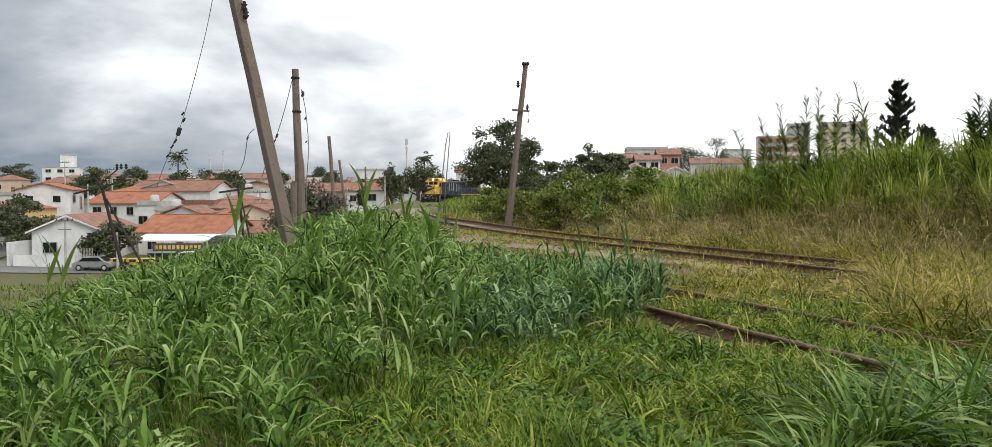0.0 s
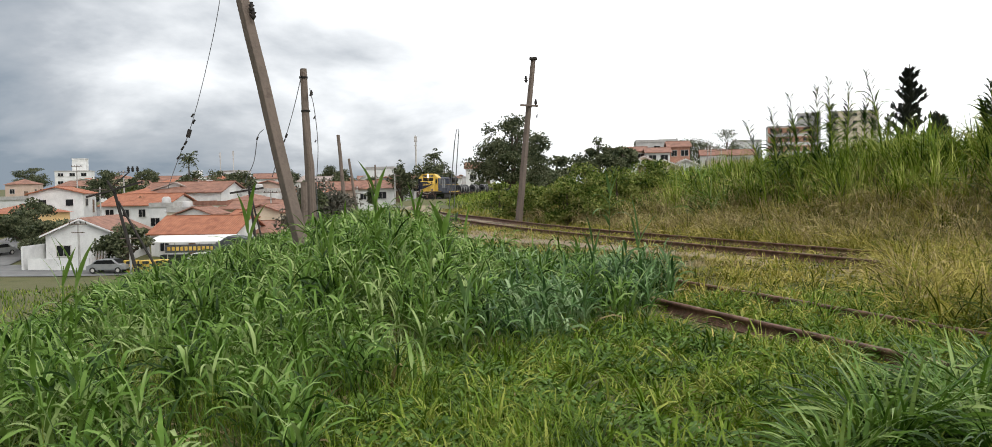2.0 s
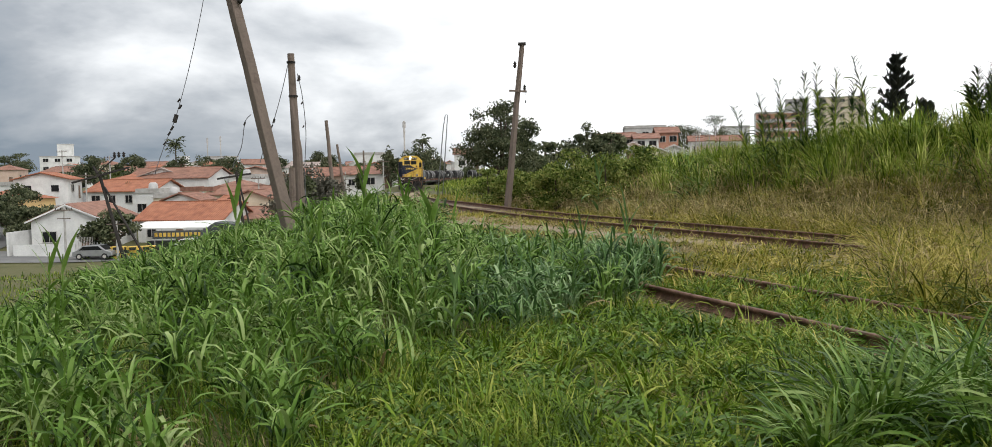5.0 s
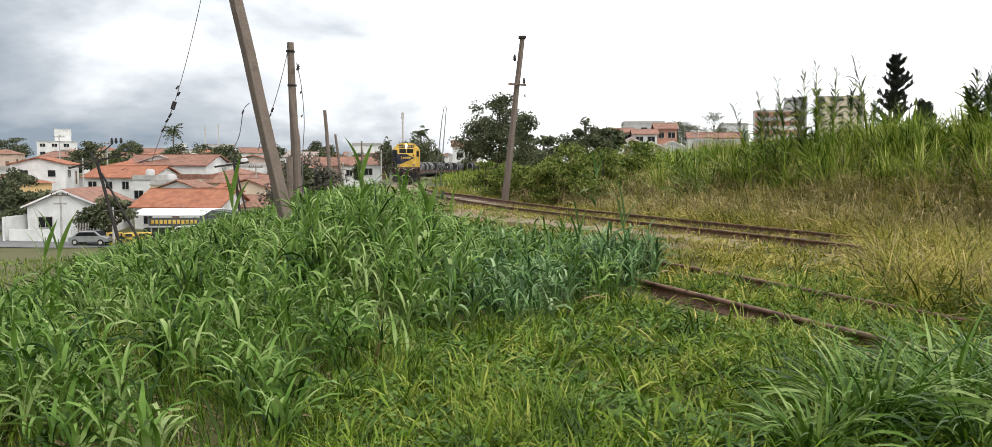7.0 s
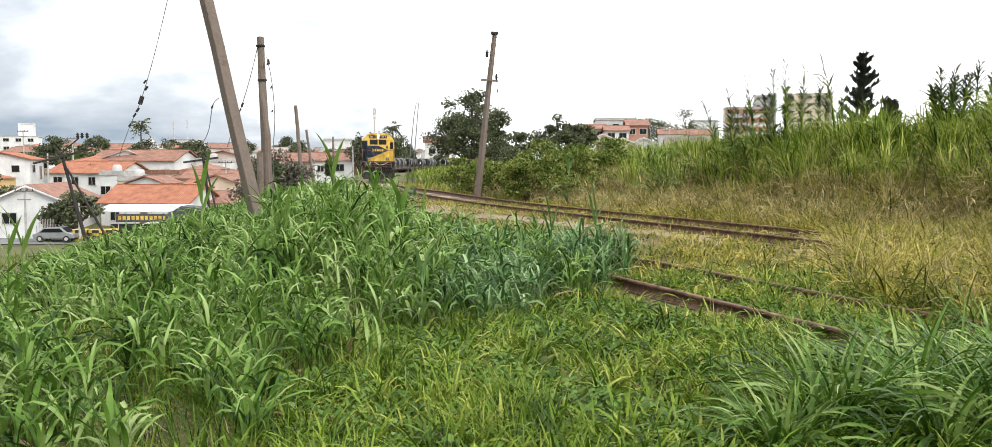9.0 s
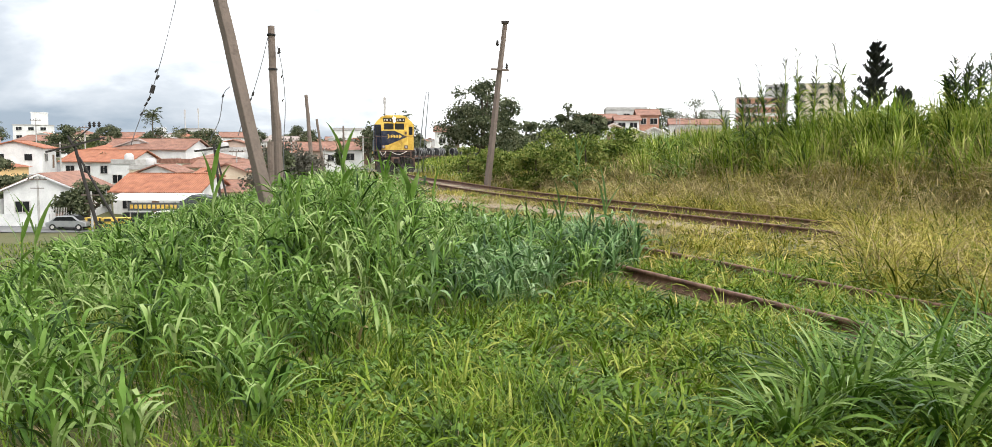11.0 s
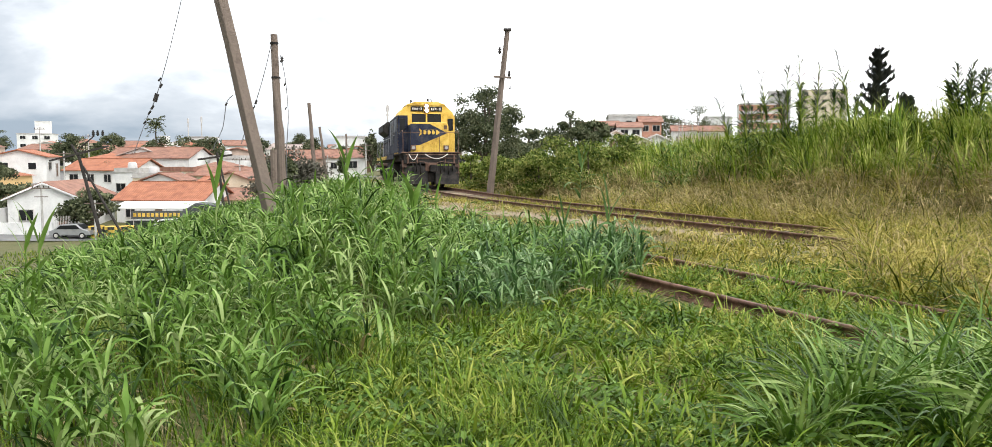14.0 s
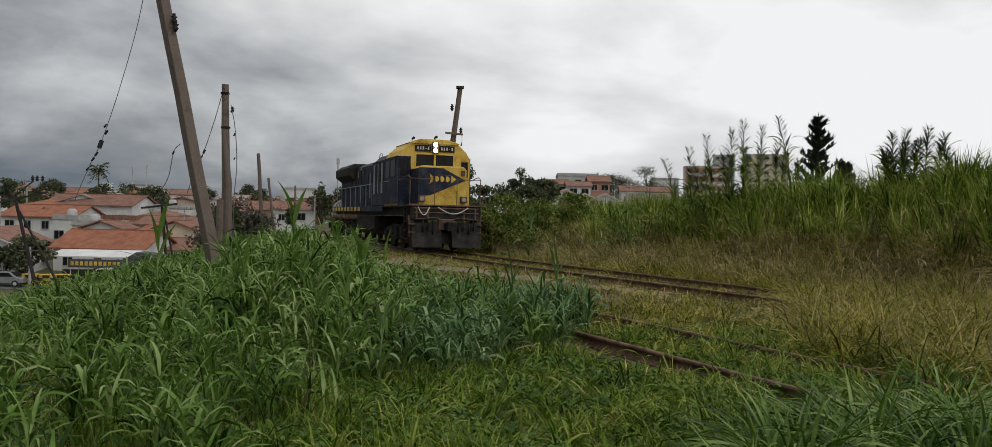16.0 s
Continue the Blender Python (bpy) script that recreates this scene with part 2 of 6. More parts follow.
# ---- mesh helpers ----
class Shell:
    """Collects vertices and faces of one mesh."""

    def __init__(self):
        self.v, self.f = [], []

    def add(self, v, f):
        k = len(self.v)
        self.v += [tuple(p) for p in v]
        self.f += [tuple(i + k for i in q) for q in f]
        return self

    def box(self, c, s, turn=(0, 0, 0), taper=1.0):
        r = Euler([radians(a) for a in turn]).to_matrix()
        v = []
        for z in (-.5, .5):
            k = taper if z > 0 else 1.0
            for x, y in ((-.5, -.5), (.5, -.5), (.5, .5), (-.5, .5)):
                v.append(Vector(c) + r @ Vector((x * s[0] * k, y * s[1] * k, z * s[2])))
        return self.add(v, [(3, 2, 1, 0), (4, 5, 6, 7), (0, 1, 5, 4), (1, 2, 6, 5), (2, 3, 7, 6), (3, 0, 4, 7)])

    def prism(self, poly, a, b, axis="x"):
        """A polygon in the plane across an axis, drawn out along it from a to b."""
        n = len(poly)
        put = {"x": lambda p, t: (t, p[0], p[1]), "y": lambda p, t: (p[0], t, p[1]), "z": lambda p, t: (p[0], p[1], t)}[axis]
        v = [put(p, a) for p in poly] + [put(p, b) for p in poly]
        f = [tuple(range(n))[::-1], tuple(range(n, 2 * n))] + [(i, (i + 1) % n, n + (i + 1) % n, n + i) for i in range(n)]
        return self.add(v, f)

    def tube(self, pts, radii, n=8, caps=True):
        pts = [Vector(p) for p in pts]
        if isinstance(radii, (int, float)):
            radii = [radii] * len(pts)
        v, f = [], []
        for i, p in enumerate(pts):
            d = (pts[min(i + 1, len(pts) - 1)] - pts[max(i - 1, 0)]).normalized()
            u = d.cross(Vector((0, 0, 1)) if abs(d.z) < 0.9 else Vector((1, 0, 0))).normalized()
            w = d.cross(u)
            v += [p + radii[i] * (math.cos(a) * u + math.sin(a) * w) for a in (2 * math.pi * k / n for k in range(n))]
        for i in range(len(pts) - 1):
            f += [(i * n + k, i * n + (k + 1) % n, (i + 1) * n + (k + 1) % n, (i + 1) * n + k) for k in range(n)]
        if caps:
            f += [tuple(range(n))[::-1], tuple(range((len(pts) - 1) * n, len(pts) * n))]
        return self.add(v, f)

    def ring(self, c, axis, r0, r1, width, n=24):
        """A hollow cylinder round an axis: x, y or z."""
        v, f = [], []
        for k in range(n):
            a = 2 * math.pi * k / n
            for r, h in ((r0, -.5), (r1, -.5), (r1, .5), (r0, .5)):
                q = (r * math.cos(a), r * math.sin(a), h * width)
                q = {"z": q, "y": (q[0], q[2], q[1]), "x": (q[2], q[0], q[1])}[axis]
                v.append(Vector(c) + Vector(q))
            j = (k + 1) % n
            f += [(4 * k + i, 4 * j + i, 4 * j + (i + 1) % 4, 4 * k + (i + 1) % 4) for i in range(4)]
        return self.add(v, f)

    def mesh(self, name, smooth=False):
        me = bpy.data.meshes.new(name)
        me.from_pydata(self.v, [], self.f)
        b = bmesh.new()
        b.from_mesh(me)
        bmesh.ops.recalc_face_normals(b, faces=b.faces)
        b.to_mesh(me)
        b.free()
        if smooth:
            me.polygons.foreach_set("use_smooth", [True] * len(me.polygons))
        return me


def part(name, shell, material, parent=None, label="", bevel=0.0, smooth=False, at=None):
    me = shell.mesh(name, smooth) if isinstance(shell, Shell) else shell
    if not me.materials:
        me.materials.append(material)
    ob = new(name, me)
    ob.parent = parent
    if at is not None:
        ob.matrix_basis = at
    if bevel:
        md = ob.modifiers.new("bevel", "BEVEL")
        md.width, md.segments, md.limit_method = bevel, 2, "ANGLE"
    if label:
        tagged(ob, label)
    return ob


def thing(name, label, category, at=None, group="", kind=""):
    ob = tagged(new(name), label, category, group, kind)
    if at is not None:
        ob.matrix_basis = at
    return ob


def raw_mesh(name, verts, faces, material, smooth=True):
    """A mesh from arrays of vertices and of equal-sized faces."""
    me = bpy.data.meshes.new(name)
    nf, k = faces.shape
    me.vertices.add(len(verts))
    me.vertices.foreach_set("co", verts.astype(np.float32).ravel())
    me.loops.add(nf * k)
    me.loops.foreach_set("vertex_index", faces.astype(np.int32).ravel())
    me.polygons.add(nf)
    me.polygons.foreach_set("loop_start", np.arange(0, nf * k, k, dtype=np.int32))
    me.polygons.foreach_set("loop_total", np.full(nf, k, dtype=np.int32))
    me.update(calc_edges=True)
    if smooth:
        me.polygons.foreach_set("use_smooth", np.ones(nf, dtype=bool))
    me.materials.append(material)
    return me


# ---- lie of the land ----
TRACK = np.array([(24.0, -22.0), (15.2, -1.0), (11.2, 8.5), (7.0, 18.2), (1.6, 30.6), (-1.65, 41.3), (-4.35, 53.0), (-7.4, 74.0), (-9.15, 89.0),
                  (-10.6, 106.0), (-11.6, 121.0), (-11.2, 134.0), (-8.6, 147.0), (-4.0, 156.0), (2.5, 162.0), (11.0, 166.5), (24.0, 170.0), (46.0, 173.0), (120.0, 176.0)])


def spline(pts, n=40):
    p = np.vstack([2 * pts[0] - pts[1], pts, 2 * pts[-1] - pts[-2]])
    out = []
    for i in range(1, len(p) - 2):
        for t in np.linspace(0, 1, n, endpoint=False):
            a, b, c, d = p[i - 1:i + 3]
            out.append(0.5 * (2 * b + (c - a) * t + (2 * a - 5 * b + 4 * c - d) * t * t + (3 * b - a - 3 * c + d) * t ** 3))
    return np.array(out + [pts[-1]])


LINE = spline(TRACK)
ARC = np.concatenate([[0], np.cumsum(np.hypot(*np.diff(LINE, axis=0).T))])
S_HOME = float(np.interp(32.0, LINE[:500, 1], ARC[:500]))


def on_track(s):
    return float(np.interp(s, ARC, LINE[:, 0])), float(np.interp(s, ARC, LINE[:, 1]))


_up = int(np.argmax(LINE[:, 1] > 120.0))


def dip(y):
    """The line falls gently towards the far bend."""
    t = np.clip((np.asarray(y, float) - 40.0) / 28.0, 0, 1)
    return -0.30 * t * t * (3 - 2 * t) - np.interp(y, [68, 85, 105, 125], [0.0, 0.12, 0.42, 0.60])


def offset(x, y):
    """Distance to the right of the main track, for places along its near part."""
    yc = np.clip(y, -20, 118)
    xc = np.interp(yc, LINE[:_up, 1], LINE[:_up, 0])
    slope = (np.interp(yc + 1, LINE[:_up, 1], LINE[:_up, 0]) - np.interp(yc - 1, LINE[:_up, 1], LINE[:_up, 0])) / 2
    return (x - xc) / np.sqrt(1 + slope ** 2)


def smooth01(t):
    t = np.clip(t, 0, 1)
    return t * t * (3 - 2 * t)


def height(x, y):
    x, y = np.asarray(x, float), np.asarray(y, float)
    d, r = offset(x, y), np.hypot(x, y)
    edge = -2.7 - 0.085 * np.clip(y, -30, 130)
    down = np.clip(edge - x, 0, None)
    fall = 0.30 * (np.sqrt(down ** 2 + 1.5) - 1.22)
    valley = np.interp(r, [0, 92, 135, 165, 200, 250, 300, 400, 600, 3000], [6.5, 6.5, 4.3, 2.2, 0.4, -1.0, -2.2, -4.0, -5.0, -5.0])
    left = -np.minimum(np.clip(fall, 0, None), np.clip(valley, 0, None)) + np.clip(-valley, 0, None) * smooth01(down / 40)
    crest = np.interp(y, [-30, 10, 22, 26, 29, 35, 45, 60, 90, 140], [2.7, 2.7, 2.6, 2.4, 1.95, 1.5, 1.15, 0.8, 0.5, 0.6])
    bank = crest * smooth01((d - 2.4) / 6.5) + np.interp(r, [30, 150, 300, 700, 3000], [0, 1.6, 5.0, 11.0, 11.0]) * smooth01((d - 6) / 25)
    z = np.where(d > 0, bank, left)
    far = smooth01((y - 120) / 25)
    z = z * (1 - far) + far * (np.where(x > -12, np.interp(x, [-12, 0, 20, 80, 200], [-1.1, -1.05, -0.7, 2.0, 5.0]), left))
    near_line = smooth01((4.5 - np.abs(d)) / 2.0) * (y < 118)
    z = z * (1 - near_line) + dip(y) * near_line
    return z


def axis(limit, fine, count):
    t = np.linspace(-1, 1, count)
    k = math.asinh(limit / fine)
    return fine * np.sinh(k * t)


gx, gy = np.meshgrid(axis(2600, 14, 300), axis(2600, 14, 300) + 20)
gz = height(gx, gy) - 0.02
gz += np.where(np.hypot(gx, gy) < 80, 0.05 * np.sin(gx * 2.1 + 1.7 * np.sin(gy * 1.3)) * np.sin(gy * 1.9 + gx * 0.7), 0) * (np.abs(offset(gx, gy)) > 1.6)
n_side = gx.shape[0]
ids = np.arange(n_side * n_side).reshape(n_side, n_side)
quads = np.stack([ids[:-1, :-1], ids[:-1, 1:], ids[1:, 1:], ids[1:, :-1]], -1).reshape(-1, 4)
ground = new("ground", raw_mesh("ground", np.stack([gx, gy, gz], -1).reshape(-1, 3), quads, M_SOIL))
tagged(ground, "rough grassy earth of a railway embankment above a town", "ground", kind="structure")


def ribbon(name, pts, half, lift, material, label, category):
    """A strip of surface along a line on the ground."""
    pts = spline(np.array(pts, float), 12)
    v, f = [], []
    for i, p in enumerate(pts):
        t = pts[min(i + 1, len(pts) - 1)] - pts[max(i - 1, 0)]
        nrm = np.array([t[1], -t[0]]) / np.hypot(*t)
        for k in (-1, -0.33, 0.33, 1):
            q = p + nrm * half * k
            v.append((q[0], q[1], float(height(q[0], q[1])) + lift))
    for i in range(len(pts) - 1):
        f += [(4 * i + k, 4 * i + k + 1, 4 * i + 5 + k, 4 * i + 4 + k) for k in range(3)]
    ob = new(name, raw_mesh(name, np.array(v), np.array(f), material))
    return tagged(ob, label, category, kind="structure")


ribbon("road_1", [(-150, 74), (-90, 82), (-60, 85), (-40, 87), (-25, 92), (-14, 104)], 4.2, 0.06, M_ASPHALT, "grey asphalt street at the foot of the embankment", "road")
ribbon("road_2", [(-58, 88), (-66, 120), (-78, 170), (-95, 240)], 4.5, 0.09, M_ASPHALT, "grey asphalt street climbing between the houses", "road")


# ---- railway ----
def rail_mesh(name, pts, z0=0.0):
    prof = [(-0.07, 0.0), (0.07, 0.0), (0.07, 0.012), (0.012, 0.03), (0.012, 0.12), (0.035, 0.13), (0.035, 0.165), (-0.035, 0.165), (-0.035, 0.13), (-0.012, 0.12), (-0.012, 0.03), (-0.07, 0.012)]
    v, f, n = [], [], len(prof)
    for i, p in enumerate(pts):
        t = pts[min(i + 1, len(pts) - 1)] - pts[max(i - 1, 0)]
        nrm = np.array([t[1], -t[0]]) / np.hypot(*t)
        v += [(p[0] + nrm[0] * a, p[1] + nrm[1] * a, z0 + b + float(dip(p[1]))) for a, b in prof]
    for i in range(len(pts) - 1):
        f += [(i * n + k, i * n + (k + 1) % n, (i + 1) * n + (k + 1) % n, (i + 1) * n + k) for k in range(n)]
    return raw_mesh(name, np.array(v), np.array(f), M_RUST, smooth=False)


def shifted(pts, d):
    t = np.gradient(pts, axis=0)
    nrm = np.stack([t[:, 1], -t[:, 0]], -1) / np.hypot(*t.T)[:, None]
    return pts + nrm * d


def sleeper_mesh():
    return Shell().box((0, 0, 0), (2.6, 0.24, 0.17)).mesh("sleeper")


def railway(label, pts, first, last, step, sink=0.0):
    tr = thing("railway_track", label, "railway track")
    for side in (-0.835, 0.835):
        part("rail", rail_mesh("rail", shifted(pts, side), 0.035 + (sink if side < 0 else 1.5 * sink)), M_RUST, tr, "rusty steel rail")
    me = sleeper_mesh()
    arc = np.concatenate([[0], np.cumsum(np.hypot(*np.diff(pts, axis=0).T))])
    rng = random.Random(4)
    s = first
    while s < last:
        x, y = np.interp(s, arc, pts[:, 0]), np.interp(s, arc, pts[:, 1])
        x2, y2 = np.interp(s + 0.3, arc, pts[:, 0]), np.interp(s + 0.3, arc, pts[:, 1])
        a = math.degrees(math.atan2(y2 - y, x2 - x)) + 90 + rng.uniform(-2, 2)
        part("sleeper", me, M_SLEEPER, tr, at=pose(x, y, -0.045 + 2.6 * sink + float(dip(y)) + rng.uniform(-0.01, 0.01), 0, 0, a))
        s += step
    return tr


SIDING = spline(np.array([(11.2, -8.0), (7.45, 0.8), (4.38, 8.05), (2.78, 12.05), (0.55, 17.5), (-2.05, 24.5)]), 30)
railway("main railway track with rusty rails on old sleepers", LINE, 16, 88, 0.62)
railway("disused siding with rusty rails sunk in the grass", SIDING, 2, 30, 0.65, -0.05)
bal = LINE[20:480]
v, f = [], []
for i, p in enumerate(bal):
    t = bal[min(i + 1, len(bal) - 1)] - bal[max(i - 1, 0)]
    nrm = np.array([t[1], -t[0]]) / np.hypot(*t)
    for k, z in ((-2.1, -0.02), (-1.5, 0.03), (0, 0.035), (1.5, 0.03), (2.1, -0.02)):
        q = p + nrm * k
        v.append((q[0], q[1], z + float(dip(q[1]))))
for i in range(len(bal) - 1):
    f += [(5 * i + k, 5 * i + k + 1, 5 * i + 6 + k, 5 * i + 5 + k) for k in range(4)]
tagged(new("ballast", raw_mesh("ballast", np.array(v), np.array(f), M_BALLAST)), "dirty brown ballast under the main track", "ballast", kind="structure")

dirt = LINE[120:260]
v, f = [], []
for i, p in enumerate(dirt):
    t = dirt[min(i + 1, len(dirt) - 1)] - dirt[max(i - 1, 0)]
    nrm = np.array([t[1], -t[0]]) / np.hypot(*t)
    taper = smooth01(i / 45) * smooth01((len(dirt) - 1 - i) / 25)
    for k, z in ((-1.75 - taper * (2.5 + 0.5 * math.sin(i * 0.21)), 0.0), (-1.75 - 1.4 * taper, 0.022 * taper), (-1.75 - 0.3 * taper, 0.022 * taper), (-1.75, 0.0)):
        q = p + nrm * k
        v.append((q[0], q[1], z + 0.03))
for i in range(len(dirt) - 1):
    f += [(4 * i + k, 4 * i + k + 1, 4 * i + 5 + k, 4 * i + 4 + k) for k in range(3)]
tagged(new("dirt_strip", raw_mesh("dirt_strip", np.array(v), np.array(f), M_DIRT)), "bare pale earth along the main track", "bare earth", kind="structure")


# ---- the train ----
SPEED_ROWS = [(0.0, 107.5), (2.0, 94.5), (3.5, 84.6), (5.0, 74.5), (7.5, 57.5), (9.5, 43.2), (12.0, 24.9), (13.0, 17.8), (14.0, 11.2), (15.0, 5.6), (16.0, 0.3)]


def front_at(t):
    """How far the front of the locomotive still is from where it stands at the end."""
    ts, ss = zip(*SPEED_ROWS)
    return float(np.interp(t, ts, ss))


def on_rails(front, half_base, length):
    """Pose of a vehicle whose front end is that far back along the line; +x is forward."""
    mid = S_HOME + front + length / 2
    a, b = on_track(mid - half_base), on_track(mid + half_base)
    yaw = math.degrees(math.atan2(a[1] - b[1], a[0] - b[0]))
    return pose((a[0] + b[0]) / 2, (a[1] + b[1]) / 2, 0.20 + float(dip((a[1] + b[1]) / 2)), 0, math.degrees(math.atan2(float(dip(b[1]) - dip(a[1])), 2 * half_base)), yaw)


def wheelset(parent, x, r=0.53):
    s = Shell()
    for y in (-0.8, 0.8):
        s.ring((0, y, 0), "y", 0.12, r, 0.13, 24)
        s.ring((0, y - math.copysign(0.06, y), 0), "y", 0.12, r + 0.03, 0.03, 24)
    s.tube([(0, -1.0, 0), (0, 1.0, 0)], 0.1, 10)
    return part("wheelset", s, M_BLACK, parent, at=pose(x, 0, r))


def bogie(parent, x, base):
    s = Shell()
    for y in (-1.05, 1.05):
        s.prism([(-base - 0.5, 0.55), (-base - 0.5, 0.8), (-base * 0.5, 0.98), (base * 0.5, 0.98), (base + 0.5, 0.8), (base + 0.5, 0.55), (base * 0.4, 0.42), (-base * 0.4, 0.42)], y - 0.06, y + 0.06, "y")
        for k in (-1, 0, 1):
            s.box((k * base, y * 1.06, 0.53), (0.36, 0.22, 0.34))
            s.tube([(k * base * 0.5 + 0.2, y * 1.07, 0.55), (k * base * 0.5 + 0.2, y * 1.07, 0.95)], 0.09, 8)
    s.box((0, 0, 0.72), (0.6, 2.1, 0.3))
    return part("bogie", s, M_BLACK, parent, "grimy black three-axle bogie", at=pose(x, 0, 0))


def locomotive():
    L = thing("locomotive", "yellow and dark navy diesel freight locomotive with lit headlights", "locomotive")
    front = 10.25
    # underframe and walkway
    part("underframe", Shell().box((0, 0, 1.5), (19.4, 2.5, 0.34)).box((0, 0, 1.69), (19.5, 3.0, 0.06)), M_BLACK, L, bevel=0.015)
    for y in (-1.49, 1.49):
        s = Shell().box((-2.3, y, 1.60), (14.6, 0.05, 0.24))
        part("side_sill", s, M_NAVY, L)
        for k in range(9):
            part("sill_stripe", Shell().box((-9.0 + k * 1.05, y * 1.02, 1.6), (0.62, 0.012, 0.2)), M_YELLOW, L)
    # fuel tank
    part("fuel_tank", Shell().prism([(-1.3, 1.3), (-1.3, 0.7), (-0.95, 0.42), (0.95, 0.42), (1.3, 0.7), (1.3, 1.3)], -2.3, 2.4), M_BLACK, L, bevel=0.04)
    # front headstock, plough, steps, coupler
    part("headstock", Shell().box((front - 0.38, 0, 1.42), (0.16, 2.8, 0.5)), M_BLACK, L, "grimy black front beam", bevel=0.02)
    plough = Shell().prism([(front - 0.62, 0.18), (front - 0.05, 0.16), (front - 0.32, 1.08), (front - 0.62, 1.08)], -1.38, -0.2, "y")
    plough.prism([(front - 0.62, 0.18), (front - 0.05, 0.16), (front - 0.32, 1.08), (front - 0.62, 1.08)], 0.2, 1.38, "y")
    plough.box((front - 0.5, 0, 0.5), (0.1, 0.9, 0.45))
    part("plough", plough, M_BLACK, L, "dented black pilot plough", bevel=0.015)
    part("coupler", Shell().box((front - 0.15, 0, 0.95), (0.75, 0.22, 0.26)).box((front + 0.22, 0.06, 0.95), (0.26, 0.36, 0.34)), M_BLACK, L, "black knuckle coupler", bevel=0.03)
    for y in (-1.33, 1.33):
        st = Shell()
        for k in range(4):
            st.box((front - 0.85, y, 0.45 + 0.33 * k), (0.5, 0.34, 0.04))
        st.box((front - 1.1, y, 0.95), (0.03, 0.34, 1.3)).box((front - 0.6, y, 0.95), (0.03, 0.34, 1.3))
        part("step", st, M_BLACK, L)
        st2 = Shell()
        for k in range(4):
            st2.box((-front + 0.85, y, 0.45 + 0.33 * k), (0.5, 0.34, 0.04))
        part("step", st2, M_BLACK, L)
    # hoses under the nose
    for y0, y1, drop in ((-0.35, 0.85, 0.24), (-1.15, -0.7, 0.3)):
        pts = [(front - 0.2 + 0.06 * math.sin(math.pi * k / 8), y0 + (y1 - y0) * k / 8, 1.66 - drop * math.sin(math.pi * k / 8)) for k in range(9)]
        part("brake_hose", Shell().tube(pts, 0.02, 6), M_HOSE, L, "pale rubber brake hose", smooth=True)
    # short nose: bevelled in plan and at the top
    nose = Shell().prism([(-0.99, 1.72), (-0.99, 3.12), (-0.86, 3.25), (0.86, 3.25), (0.99, 3.12), (0.99, 1.72)], 7.6, 9.35)
    part("nose", nose, M_YELLOW, L, "yellow painted low nose", bevel=0.05)
    part("nose_door", Shell().box((9.36, 0, 2.33), (0.03, 0.62, 1.15)), M_YELLOW, L, bevel=0.008)
    # dark arrow across the nose with the pale mark
    part("nose_side", Shell().box((8.66, -0.997, 2.47), (1.40, 0.012, 1.34)), M_NAVY, L, "dark navy flank of the nose")
    arrow = Shell().prism([(-0.985, 2.08), (-0.985, 3.17), (0.0, 3.17), (0.93, 2.72), (-0.5, 2.12)], 9.354, 9.368)
    part("nose_arrow", arrow, M_NAVY, L, "dark navy arrow painted across the nose")
    arr_door = Shell().prism([(-0.312, 2.2), (-0.312, 2.9), (0.312, 2.9), (0.312, 2.462)], 9.376, 9.382)
    part("nose_arrow", arr_door, M_NAVY, L)
    mark = Shell().prism([(-0.55, 2.95), (-0.40, 2.83), (-0.40, 2.66), (-0.55, 2.56), (-0.49, 2.75)], 9.384, 9.39)
    for y in (-0.32, -0.10, 0.12):
        mark.prism([(y, 2.66), (y, 2.84), (y + 0.07, 2.86), (y + 0.15, 2.80), (y + 0.15, 2.70), (y + 0.07, 2.64)], 9.384, 9.39)
    mark.prism([(0.33, 2.90), (0.55, 2.75), (0.33, 2.60)], 9.384, 9.39)
    part("company_mark", mark, M_YELLOW, L, "plain yellow arrow-shaped mark")
    # cab with chamfered roof
    cabp = [(-1.52, 1.72), (-1.52, 3.62), (-1.36, 3.9), (-1.02, 4.19), (-0.6, 4.32), (0.6, 4.32), (1.02, 4.19), (1.36, 3.9), (1.52, 3.62), (1.52, 1.72)]
    part("cab", Shell().prism(cabp, 5.5, 8.05), M_YELLOW, L, "yellow driver's cab with sloping roof shoulders", bevel=0.04)
    part("cab_side_panel", Shell().box((6.78, -1.53, 2.72), (2.5, 0.012, 1.9)), M_NAVY, L)
    part("cab_side_panel", Shell().box((6.78, 1.53, 2.72), (2.5, 0.012, 1.9)), M_NAVY, L)
    part("cab_front_panel", Shell().box((8.057, -1.255, 2.70), (0.012, 0.52, 1.92)), M_NAVY, L, "dark navy front panel beside the nose")
    part("cab_roof", Shell().prism([(-1.04, 4.22), (-0.62, 4.36), (0.62, 4.36), (1.04, 4.22), (1.0, 4.18), (-1.0, 4.18)], 5.4, 8.1), M_YELLOW, L)
    for y in (-0.5, 0.5):
        part("windscreen", Shell().box((8.06, y * 0.82, 3.50), (0.03, 0.74, 0.50)), M_GLASS, L, "dark cab windscreen", bevel=0.01)
        fr = Shell().box((8.07, y * 0.82, 3.775), (0.05, 0.82, 0.05)).box((8.07, y * 0.82, 3.225), (0.05, 0.82, 0.05)).box((8.07, y * 0.82 - 0.39, 3.50), (0.05, 0.04, 0.50)).box((8.07, y * 0.82 + 0.39, 3.50), (0.05, 0.04, 0.50))
        part("windscreen_frame", fr, M_YELLOW, L)
